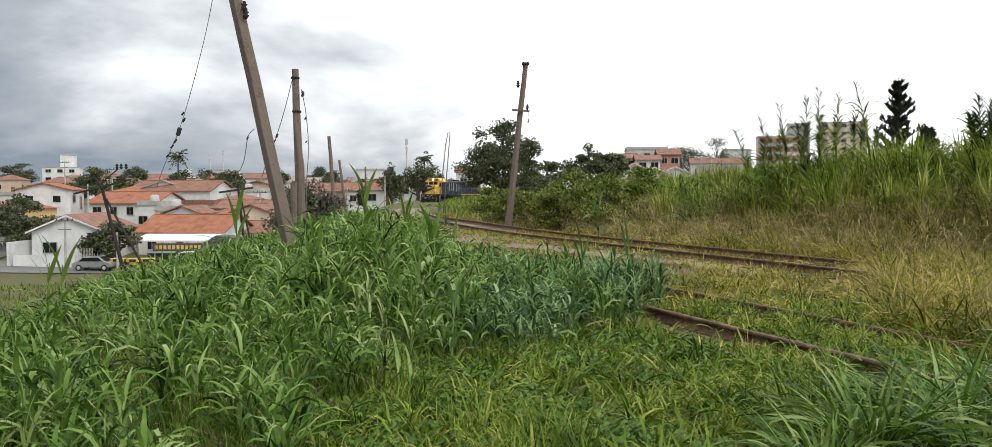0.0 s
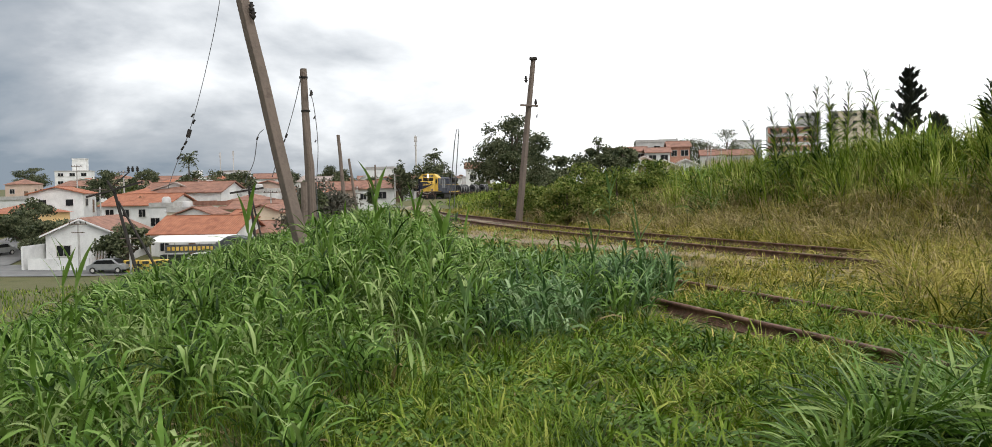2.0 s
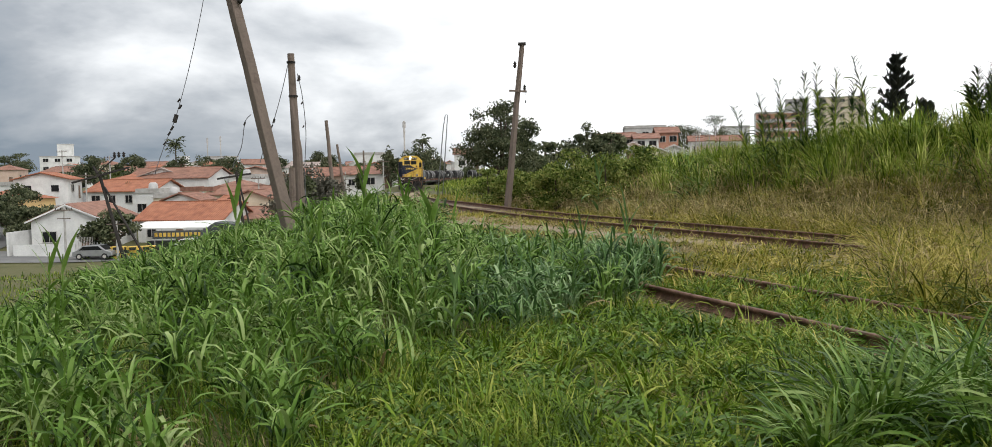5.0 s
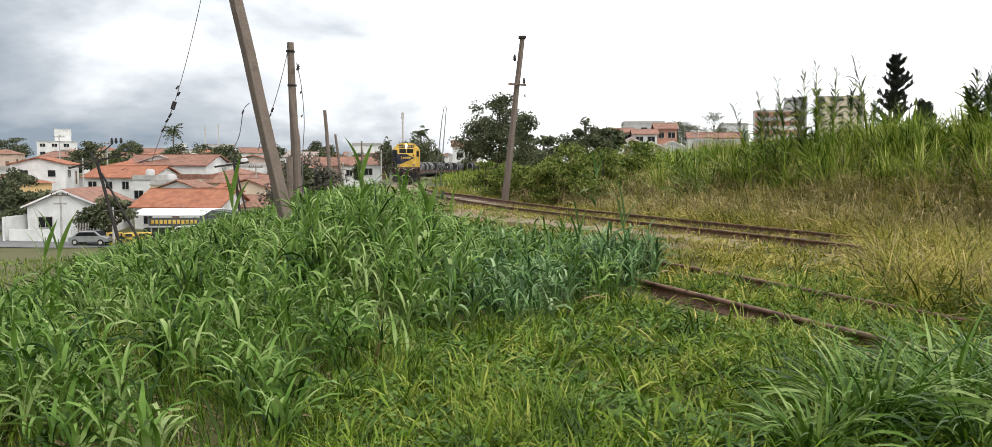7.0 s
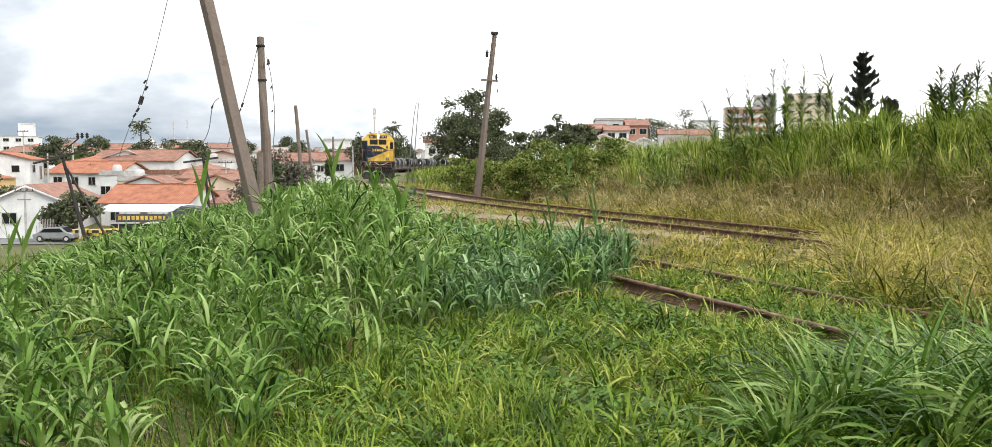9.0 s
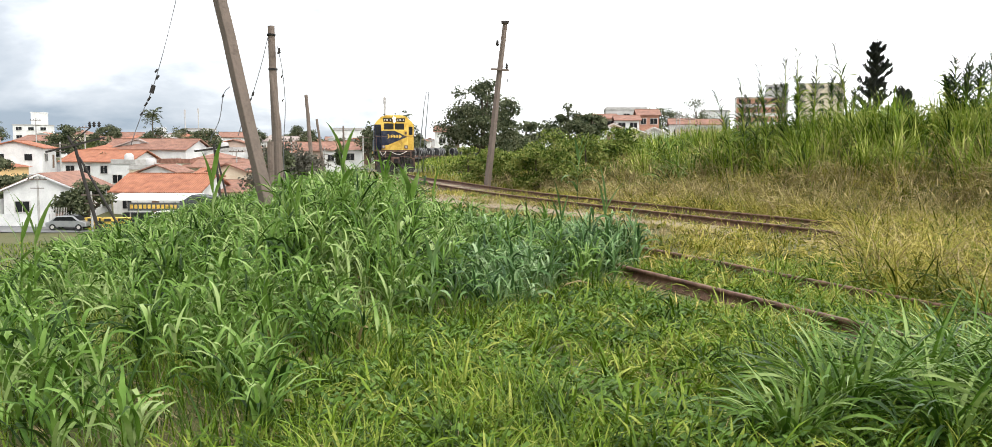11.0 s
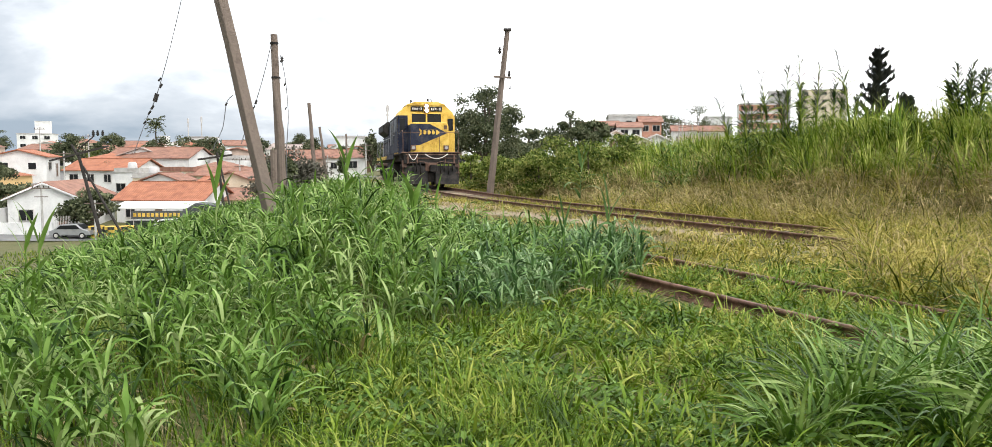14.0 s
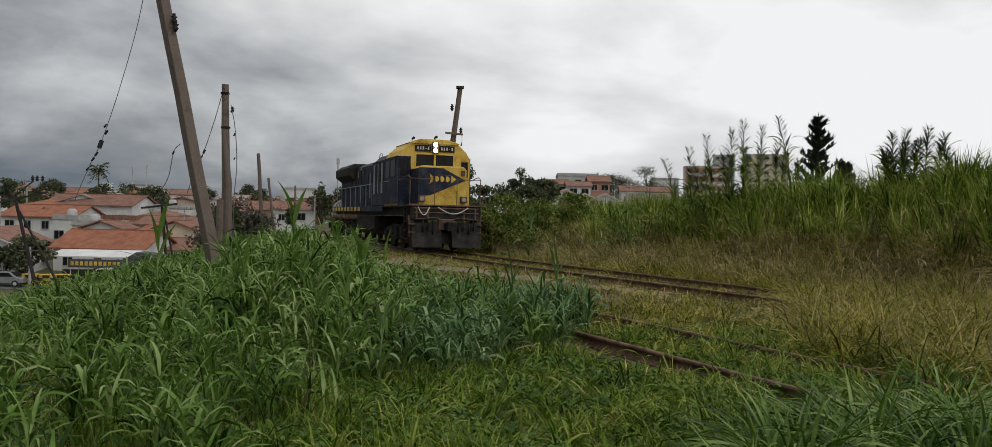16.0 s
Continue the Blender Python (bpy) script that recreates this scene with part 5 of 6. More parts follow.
# ---- trees ----
def leaf_cloud(r, centres, radii, n, size):
    """Small leaves spread through several uneven lobes."""
    k = r.integers(0, len(centres), n)
    d = r.normal(0, 1, (n, 3))
    d /= np.linalg.norm(d, axis=1)[:, None]
    q = centres[k] + d * (radii[k] * (r.uniform(0.02, 1.35, n) ** 0.6)[:, None])
    a = r.normal(0, 1, (n, 3)); a /= np.linalg.norm(a, axis=1)[:, None]
    b = np.cross(a, r.normal(0, 1, (n, 3))); b /= np.linalg.norm(b, axis=1)[:, None]
    s = (size * r.uniform(0.6, 1.4, n))[:, None]
    v = np.stack([q - a * s, q + b * s * 0.55, q + a * s, q - b * s * 0.55], 1).reshape(-1, 3)
    return v, np.arange(4 * n).reshape(n, 4)


def tree(x, y, h, w, label, mat=M_TREE, lobes=12, leaves=2600, size=0.28, seed=1, trunk=0.35, z=None, flat=1.0, name="tree", category="tree", crown_from=0.35):
    T = thing(name, label, category)
    r = np.random.default_rng(seed)
    z = gz_at(x, y) - 0.1 if z is None else z
    s = Shell().tube([(x, y, z), (x + 0.1, y, z + h * crown_from), (x, y, z + h * 0.7)], [trunk, trunk * 0.7, trunk * 0.3], 8)
    a = r.uniform(0, 6.28, lobes)
    q = np.sqrt(r.uniform(0.02, 1, lobes)) * w * 0.38
    zc = z + h * (crown_from + 0.1 + (0.82 - crown_from) * r.uniform(0, 1, lobes) * (1 - 0.5 * (q / (w * 0.36)) ** 2))
    cen = np.stack([x + q * np.cos(a), y + q * np.sin(a), zc], -1)
    cen[0] = (x, y, z + h * 0.82)
    for c in cen[:7]:
        s.tube([(x, y, z + h * crown_from * 0.8), (x * 0.5 + c[0] * 0.5, y * 0.5 + c[1] * 0.5, z + (c[2] - z) * 0.75), tuple(c)], [trunk * 0.45, trunk * 0.3, 0.03], 6)
    part("trunk", s, M_BARK, T)
    k = (12 / lobes) ** 0.4
    rad = np.stack([r.uniform(0.12, 0.24, lobes) * w * k, r.uniform(0.12, 0.24, lobes) * w * k, r.uniform(0.08, 0.17, lobes) * h * flat * k], -1)
    v, f = leaf_cloud(r, cen, rad, leaves, size)
    part("crown", raw_mesh("crown", v, f, mat, smooth=False), mat, T)
    return T


tree(0.6, 72, 7.8, 9.0, "dark broad tree standing beyond the bank", lobes=70, leaves=21000, size=0.10, seed=3, trunk=0.3, crown_from=0.14)
tree(11.6, 105, 7.0, 7.0, "rounded dark green tree behind the bank", lobes=36, leaves=12000, size=0.13, seed=4, crown_from=0.1)
tree(15.5, 112, 5.6, 4.5, "dark green tree beside the rounded one", lobes=10, leaves=1800, size=0.26, seed=5)
tree(6.8, 112, 4.8, 8.0, "low dark trees in the distance", lobes=12, leaves=2200, size=0.28, seed=6, crown_from=0.1)


def shrub(x, y, h, w, label, mat, leaves, size, seed, lobes=10):
    return tree(x, y, h, w, label, mat, lobes=lobes, leaves=leaves, size=size, seed=seed, trunk=0.05, name="shrub", category="shrub", crown_from=0.05)


for i, (x, y, h, w) in enumerate(((2.6, 36, 2.3, 3.2), (4.6, 35, 2.3, 3.4), (3.6, 38.5, 2.6, 3.2), (1.6, 40, 1.9, 2.6), (6.4, 37, 2.0, 3.0), (-0.4, 47, 2.3, 3.4), (0.8, 44, 2.1, 2.6))):
    shrub(x, y, h, w, "yellow-green leafy shrub on the bank", M_SHRUB, 5200, 0.064, 20 + i)
for i, (x, y, h, w) in enumerate(((-10.2, 46, 3.2, 5.0), (-8.6, 40, 2.2, 3.0))):
    shrub(x, y, h, w, "greyish half-bare bush behind the poles", M_DRYBUSH, 3600, 0.09, 30 + i)
shrub(-7.6, 33, 2.2, 2.0, "dark green bush behind the tall grass", M_TREE, 2600, 0.08, 33)
for i, (x, y) in enumerate(((1.5, 96), (4.0, 100), (3.5, 116), (7.0, 128))):
    shrub(x, y, 3.4, 6.0, "low green bushes by the far bend", M_TREE, 1500, 0.16, 60 + i)


def conifer(x, y, h, w, label, seed):
    T = thing("conifer", label, "tree")
    r = np.random.default_rng(seed)
    z = gz_at(x, y) - 0.1
    part("trunk", Shell().tube([(x, y, z), (x, y, z + h)], [0.16, 0.02], 7), M_BARK, T)
    p = Patch()
    for k in range(84):
        f = k / 84
        a, l = r.uniform(0, 6.28), w * 0.5 * (1 - f) ** 0.7 * r.uniform(0.3, 1.2) + 0.16
        n = 46
        t = r.uniform(0.05, 1, n)
        b = np.stack([x + np.cos(a) * l * t, y + np.sin(a) * l * t, z + h * (0.06 + 0.86 * f) + 0.75 * l * t], -1)
        p.add(blades(r, b, r.uniform(0.2, 0.4, n), np.full(n, 0.12), r.uniform(0.05, 0.9, n), r.uniform(0, 0.6, n), a + r.normal(0, 0.9, n), 2, 0, "leaf"))
    p.done("foliage", M_CONIFER, "", "", parent=T)
    return T


conifer(19.1, 40, 5.8, 2.7, "dark upright conifer behind the bank", 1)
conifer(20.5, 40, 3.4, 1.3, "smaller dark conifer beside it", 2)
shrub(21.3, 40, 2.2, 2.6, "round green bush on the crest", M_TREE_LIGHT, 1500, 0.09, 71)


def palm(x, y, h, label, seed, fr=1.6, z=None):
    T = thing("palm_tree", label, "palm tree")
    r = np.random.default_rng(seed)
    z = gz_at(x, y) if z is None else z
    part("trunk", Shell().tube([(x, y, z), (x + 0.1, y, z + h)], [0.22, 0.15], 8), M_BARK, T)
    n = 420
    az = np.repeat(np.linspace(0, 6.28, 21), 20)
    t = np.tile(np.linspace(0.1, 1, 20), 21)
    up = np.repeat(r.uniform(-0.9, 1.7, 21), 20)
    b = np.stack([x + np.cos(az) * fr * t, y + np.sin(az) * fr * t, z + h + fr * (up * t - 0.8 * t * t)], -1)
    p = Patch()
    p.add(blades(r, b, np.full(n, 0.62 * fr / 1.6), np.full(n, 0.2 * fr / 1.6), r.uniform(1.2, 2.2, n), np.full(n, 0.6), az + np.where(np.arange(n) % 2, 1.0, -1.0), 2, 0, "leaf"))
    p.done("fronds", M_TREE, "", "", parent=T)
    return T


# ---- houses ----
def opening(parent, cx, z, w, h, y, name="window"):
    """A window or door set in the front face, which looks along -y."""
    win = part(name, Shell().box((cx, y - 0.02, z), (w, 0.06, h)), M_GLASS if name == "window" else M_DOOR, parent)
    fr = Shell().box((cx, y - 0.05, z + h / 2 + 0.04), (w + 0.16, 0.1, 0.08)).box((cx - w / 2 - 0.04, y - 0.05, z), (0.08, 0.1, h)).box((cx + w / 2 + 0.04, y - 0.05, z), (0.08, 0.1, h))
    if name == "window":
        fr.box((cx, y - 0.06, z - h / 2 - 0.05), (w + 0.2, 0.16, 0.08)).box((cx, y - 0.055, z), (0.05, 0.05, h))
    part("frame", fr, M_FRAME, win)


def house(x, y, z, w, d, h, rh, yaw, wall, roof, style, label, seed=0, floors=1, name="house"):
    """A house whose front looks towards -y before it is turned; the base sinks below the ground."""
    H = thing(name, label, "house", at=pose(x, y, z, 0, 0, yaw))
    r = random.Random(seed)
    part("wall", Shell().box((0, d / 2, (h - 3) / 2), (w, d, h + 3)), wall, H)
    o = 0.45
    if style == "gable_side":
        s = Shell().prism([(-o, h - 0.1), (d / 2, h + rh), (d + o, h - 0.1), (d + o, h + 0.04), (d / 2, h + rh + 0.16), (-o, h + 0.04)], -w / 2 - o, w / 2 + o, "x")
        g = Shell().prism([(0.02, h), (d - 0.02, h), (d / 2, h + rh - 0.06)], -w / 2 + 0.01, w / 2 - 0.01, "x")
        part("gable", g, wall, H)
    elif style == "gable_front":
        s = Shell().prism([(-w / 2 - o, h - 0.12), (0, h + rh), (w / 2 + o, h - 0.12), (w / 2 + o, h + 0.04), (0, h + rh + 0.16), (-w / 2 - o, h + 0.04)], -o, d + o, "y")
        g = Shell().prism([(-w / 2 + 0.02, h), (w / 2 - 0.02, h), (0, h + rh - 0.06)], 0.01, d - 0.01, "y")
        part("gable", g, wall, H)
        part("fascia", Shell().prism([(-w / 2 - o, h - 0.2), (0, h + rh - 0.1), (w / 2 + o, h - 0.2), (w / 2 + o, h - 0.02), (0, h + rh + 0.1), (-w / 2 - o, h - 0.02)], -o - 0.06, -o - 0.004, "y"), M_WHITE, H)
    elif style == "hip":
        a, b = w / 2 + o, max(0.2, w / 2 - d / 2)
        s = Shell().add([(-a, -o, h), (a, -o, h), (a, d + o, h), (-a, d + o, h), (-b, d / 2, h + rh), (b, d / 2, h + rh)], [(0, 1, 5, 4), (1, 2, 5), (2, 3, 4, 5), (3, 0, 4), (3, 2, 1, 0)])
    else:
        s = Shell().box((0, d / 2, h + 0.06), (w + 0.3, d + 0.3, 0.12)).box((0, 0, h + 0.35), (w, 0.15, 0.6)).box((-w / 2 + 0.08, d / 2, h + 0.35), (0.15, d, 0.6)).box((w / 2 - 0.08, d / 2, h + 0.35), (0.15, d, 0.6))
    part("roof", s, roof, H)
    if style in ("gable_side", "hip"):
        part("ridge_cap", Shell().box((0, d / 2, h + rh + (0.14 if style == "gable_side" else 0.0)), ((w + 0.6) if style == "gable_side" else max(0.3, w - d), 0.3, 0.12)), roof, H)
    for fl in range(floors):
        base = h * fl / floors
        n = max(2, int(w / 2.8))
        for k in range(n):
            cx = -w / 2 + w * (k + 0.5) / n
            if fl == 0 and k == n // 2:
                opening(H, cx, base + 1.05, 0.9, 2.1, 0, "door")
            else:
                opening(H, cx, base + h / floors * 0.55, r.choice((1.1, 1.4)), 1.1, 0)
    for k in range(max(1, int(d / 4))):
        for sx in (-1, 1):
            wn_ = part("window", Shell().box((sx * w / 2, d * (k + 0.5) / max(1, int(d / 4)), h * 0.55), (0.08, 1.1, 1.0)), M_GLASS, H)
            part("frame", Shell().box((sx * (w / 2 + 0.03), d * (k + 0.5) / max(1, int(d / 4)), h * 0.55 - 0.54), (0.12, 1.3, 0.08)), M_FRAME, wn_)
    return H


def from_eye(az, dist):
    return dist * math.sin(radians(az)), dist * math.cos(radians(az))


HOUSES = [
    # x, y, base z, width, depth, wall height, roof rise, yaw, wall, roof, style, floors, label
    (-46.0, 90, -6.5, 7.4, 11, 3.8, 1.7, 6, M_WHITE, M_TILE_OLD, "gable_front", 1, "white gabled house with a tiled roof on the street"),
    (-36.6, 97, -6.3, 10.6, 8, 3.1, 1.9, -10, M_WHITE, M_TILE, "gable_side", 1, "low white house with an orange clay-tile roof"),
    (-30.6, 101, -6.2, 6.0, 8, 2.8, 1.2, -10, M_CREAM, M_TILE_OLD, "gable_side", 1, "cream annex with a faded tile roof"),
    (-56.2, 126, -5.4, 11.2, 8, 5.2, 1.6, -12, M_WHITE, M_TILE, "gable_side", 2, "white two-storey house with an orange tile roof"),
    (-54.5, 140, -4.0, 15, 8, 5.6, 1.7, -12, M_WHITE, M_TILE_OLD, "gable_side", 1, "long house with a faded tile roof"),
    (-45.5, 128, -4.6, 5.5, 7, 4.2, 0.5, -10, M_CREAM, M_TILE_OLD, "flat", 2, "cream flat-roofed house between others"),
    (-41.5, 132, -4.6, 4.5, 7, 4.8, 1.0, -10, M_PINK, M_TILE_OLD, "hip", 1, "salmon house with a small tile roof"),
    (-38.0, 126, -4.6, 11, 7, 3.6, 1.1, -8, M_CREAM, M_TILE_OLD, "gable_side", 1, "long cream house with old tiles"),
    (-33.2, 116, -5.2, 9.5, 6, 3.6, 1.0, -8, M_OCHRE, M_TILE_OLD, "gable_side", 1, "ochre house with a tile roof"),
    (-88.0, 150, -4.2, 13, 10, 5.0, 0.5, -20, M_WHITE, M_CONCRETE, "flat", 1, "plain pale warehouse with blank walls"),
    (-74.0, 122, -5.0, 9, 8, 4.0, 1.3, -20, M_OCHRE, M_TILE, "hip", 1, "yellow house with a tile roof"),
    (-66.0, 175, -2.6, 10, 8, 4.0, 1.4, -15, M_GREYWALL, M_TILE_OLD, "gable_side", 1, "grey house with an old tile roof"),
    (-19.5, 141, -0.9, 5.4, 7, 2.6, 1.1, -5, M_WHITE, M_TILE_OLD, "hip", 1, "small white house with a brownish tile roof by the line"),
    (-34.8, 232, 0.0, 8, 10, 7.0, 0.5, -5, M_WHITE, M_CONCRETE, "flat", 1, "white flat-roofed block above the roofs"),
    (22.5, 150, 2.6, 6, 8, 2.6, 1.3, -6, M_WHITE, M_TILE_OLD, "gable_front", 1, "white house with low tiled gables"),
    (27.5, 146, 2.3, 5.5, 8, 2.2, 1.2, -6, M_CREAM, M_TILE_OLD, "gable_front", 1, "cream house with low tiled gables"),
    (23.5, 172, 3.6, 5.5, 8, 4.2, 1.2, -6, M_PINK, M_TILE_OLD, "gable_side", 1, "salmon house with a clay-tile roof"),
    (30.5, 168, 3.0, 4.6, 8, 4.8, 1.0, -6, M_WHITE, M_TILE_OLD, "gable_side", 2, "white two-storey house with a tile roof"),
    (35.5, 172, 3.4, 4.2, 8, 5.6, 1.2, -6, M_BRICKRED, M_TILE_OLD, "gable_side", 2, "brick-coloured house with a tile roof"),
    (36.0, 200, 5.0, 9.8, 10, 6.4, 0.5, -6, M_GREYWALL, M_CONCRETE, "flat", 2, "grey flat-roofed building above the houses"),
    (49.0, 182, 3.6, 10, 8, 2.8, 0.5, -10, M_PINK, M_CONCRETE, "flat", 1, "low salmon wall building"),
    (47.5, 192, 4.0, 5.5, 8, 3.8, 1.3, -10, M_WHITE, M_TILE_OLD, "gable_side", 1, "house with an orange tile roof"),
    (54.5, 194, 4.0, 5, 8, 3.8, 1.3, -10, M_WHITE, M_TILE_OLD, "gable_side", 1, "house with an orange tile roof"),
    (66.0, 230, 7.0, 7.5, 8, 5.4, 0.5, -12, M_WHITE, M_CONCRETE, "flat", 1, "long white low building"),
    (-6.0, 200, 1.4, 7, 8, 4.6, 1.4, 0, M_WHITE, M_TILE_OLD, "gable_side", 1, "pale house behind the tree"),
    (25.5, 155, 2.8, 4.5, 8, 2.8, 1.1, -6, M_CREAM, M_TILE_OLD, "gable_front", 1, "cream house with a low tiled gable"),
    (32.0, 150, 2.4, 4.5, 7, 2.4, 1.1, -6, M_WHITE, M_TILE_OLD, "gable_front", 1, "white shed with a low tiled gable"),
    (27.0, 176, 3.6, 5, 8, 4.8, 1.0, -6, M_CREAM, M_TILE_OLD, "gable_side", 2, "cream upper house with a tile roof"),
    (-96.0, 185, -2.4, 10, 9, 5.0, 0.5, -25, M_WHITE, M_CONCRETE, "flat", 2, "pale flat-roofed building at the edge of town"),
    (-112.0, 215, -1.0, 12, 9, 4.6, 1.4, -25, M_CREAM, M_TILE_OLD, "gable_side", 1, "cream house at the edge of town"),
]
for i, (x, y, z, w, d, h, rh, yaw, wall, roof, style, fl, lab) in enumerate(HOUSES):
    house(x, y, z, w, d, h, rh, yaw, wall, roof, style, lab, i, fl)
MORE = [
    (-43.5, 112, -5.4, 4.6, 5, 4.4, 0.5, -10, M_CREAM, M_CONCRETE, "flat", 1, "small cream flat-roofed house behind the orange roof"),
    (-38.5, 112, -5.2, 4.2, 5, 3.9, 0.9, 80, M_WHITE, M_TILE_OLD, "gable_side", 1, "small white house with a worn tile roof"),
    (-34.2, 109, -5.2, 4.0, 5, 3.5, 0.8, -10, M_OCHRE, M_TILE, "gable_side", 1, "small ochre house with a clay-tile roof"),
    (-48.8, 118, -5.0, 3.8, 5, 4.6, 0.5, -12, M_WHITE, M_CONCRETE, "flat", 1, "narrow white house with a flat roof"),
    (-28.8, 110, -5.0, 4.4, 5, 3.9, 0.9, 80, M_CREAM, M_TILE_OLD, "gable_side", 1, "cream house end with an old tile roof"),
    (-43.0, 143, -3.6, 4.8, 6, 5.0, 0.5, -10, M_WHITE, M_CONCRETE, "flat", 2, "white two-storey house with a roof terrace"),
    (-36.0, 146, -3.2, 5.2, 6, 4.4, 1.1, -10, M_WHITE, M_TILE, "hip", 1, "white house with a bright tile roof"),
]
for i, (x, y, z, w, d, h, rh, yaw, wall, roof, style, fl, lab) in enumerate(MORE):
    house(x, y, z, w, d, h, rh, yaw, wall, roof, style, lab, 60 + i, fl)


def water_tank(x, y, z):
    T = thing("water_tank", "round pale blue-grey rooftop water tank on a slab", "water tank", group="rooftop tanks")
    part("tank", Shell().tube([(x, y, z), (x, y, z + 0.15), (x, y, z + 1.0), (x, y, z + 1.2)], [0.62, 0.68, 0.6, 0.35], 14), M_GREYWALL, T, smooth=True)
    part("slab", Shell().box((x, y, z - 0.1), (1.6, 1.6, 0.2)), M_CONCRETE, T)
    part("pipe", Shell().tube([(x + 0.6, y - 0.3, z - 0.1), (x + 0.6, y - 0.3, z + 0.7)], 0.04, 6), M_FRAME, T)


for x, y, z in ((-43.5, 114, -0.72), (-48.8, 120, -0.12), (-43.0, 146, 1.68)):
    water_tank(x, y, z)
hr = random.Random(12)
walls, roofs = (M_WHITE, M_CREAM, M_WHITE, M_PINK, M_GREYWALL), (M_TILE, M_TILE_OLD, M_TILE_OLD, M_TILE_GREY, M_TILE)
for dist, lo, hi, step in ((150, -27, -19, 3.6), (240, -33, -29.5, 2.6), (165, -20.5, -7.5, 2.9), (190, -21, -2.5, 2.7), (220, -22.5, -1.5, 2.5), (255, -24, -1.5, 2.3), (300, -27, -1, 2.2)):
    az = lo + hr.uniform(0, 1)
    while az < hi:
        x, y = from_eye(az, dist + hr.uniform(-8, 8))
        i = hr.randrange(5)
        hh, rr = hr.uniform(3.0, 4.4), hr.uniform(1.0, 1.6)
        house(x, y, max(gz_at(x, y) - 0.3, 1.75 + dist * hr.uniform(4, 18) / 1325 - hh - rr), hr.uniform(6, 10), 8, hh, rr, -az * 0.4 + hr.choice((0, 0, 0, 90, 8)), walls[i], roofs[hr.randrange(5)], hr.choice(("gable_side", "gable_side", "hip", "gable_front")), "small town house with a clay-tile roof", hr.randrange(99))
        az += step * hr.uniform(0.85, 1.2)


def block(x, y, z, w, d, floors, yaw, wall, label, bands=None, bays=5, tower=None, fh=3.0):
    """A block of flats: each storey with its row of windows."""
    B = thing("apartment_building", label, "building", at=pose(x, y, z, 0, 0, yaw))
    h = floors * fh
    part("wall", Shell().box((0, d / 2, (h - 4) / 2), (w, d, h + 4)), wall, B)
    part("roof", Shell().box((0, d / 2, h + 0.15), (w + 0.4, d + 0.4, 0.3)), M_CONCRETE, B)
    if tower:
        tx, tw, th = tower
        part("water_tower", Shell().box((tx, d / 2, h + th / 2), (tw, tw, th)).box((tx, d / 2, h + th + 0.1), (tw + 0.3, tw + 0.3, 0.2)), wall, B)
    for k in range(floors):
        if bands:
            part("band", Shell().box((0, -0.03, k * fh + 1.75), (w + 0.1, 0.1, 1.9)), bands, B)
        for j in range(bays):
            cx = -w / 2 + w * (j + 0.5) / bays
            win = part("window", Shell().box((cx, -0.06, k * fh + 1.75), (w / bays * 0.45, 0.08, 1.15)), M_GLASS, B)
            part("frame", Shell().box((cx, -0.1, k * fh + 1.13), (w / bays * 0.6, 0.1, 0.08)).box((cx, -0.1, k * fh + 1.75), (0.08, 0.06, 1.15)), M_FRAME, win)
    return B


block(-164, 316, -1.8, 12, 12, 4, 18, M_WHITE, "white apartment block with a stepped water tower", bays=3, tower=(2.0, 5, 4.8))
block(-97, 256, 0, 6, 8, 2, -20, M_WHITE, "small white building below the palm", bays=2, tower=(0, 2.0, 2.0))
block(-96, 290, 2.5, 7, 8, 2, -18, M_WHITE, "white building with roof masts", bays=2)
block(95.3, 280, 7.6, 15.5, 12, 4, -14, M_WHITE, "four-storey flats with brick-red bands", bands=M_BRICKRED, bays=6)
block(136.5, 330, 10.3, 17, 12, 6, -16, M_CREAM, "pale tower block behind the reeds", bays=5)
block(116, 322, 12, 8, 10, 5, -16, M_GREYWALL, "greyish block behind the reeds", bays=3)

# masts
for x, y, z0, z1, r in ((-25.0, 235, 0, 16.2, 0.25), (-93.5, 288, 8, 15.5, 0.15), (-98.0, 288, 8, 15.0, 0.15)):
    Mm = thing("radio_mast", "thin steel radio mast", "mast")
    part("mast", Shell().tube([(x, y, z0), (x, y, z1)], r, 6), M_FRAME, Mm)
    part("aerials", Shell().box((x, y, z1 - 1.0), (r * 3.4, 0.4, 1.6)).box((x, y, z1 - 2.8), (r * 2.6, 0.4, 0.5)), M_GREYWALL, Mm)

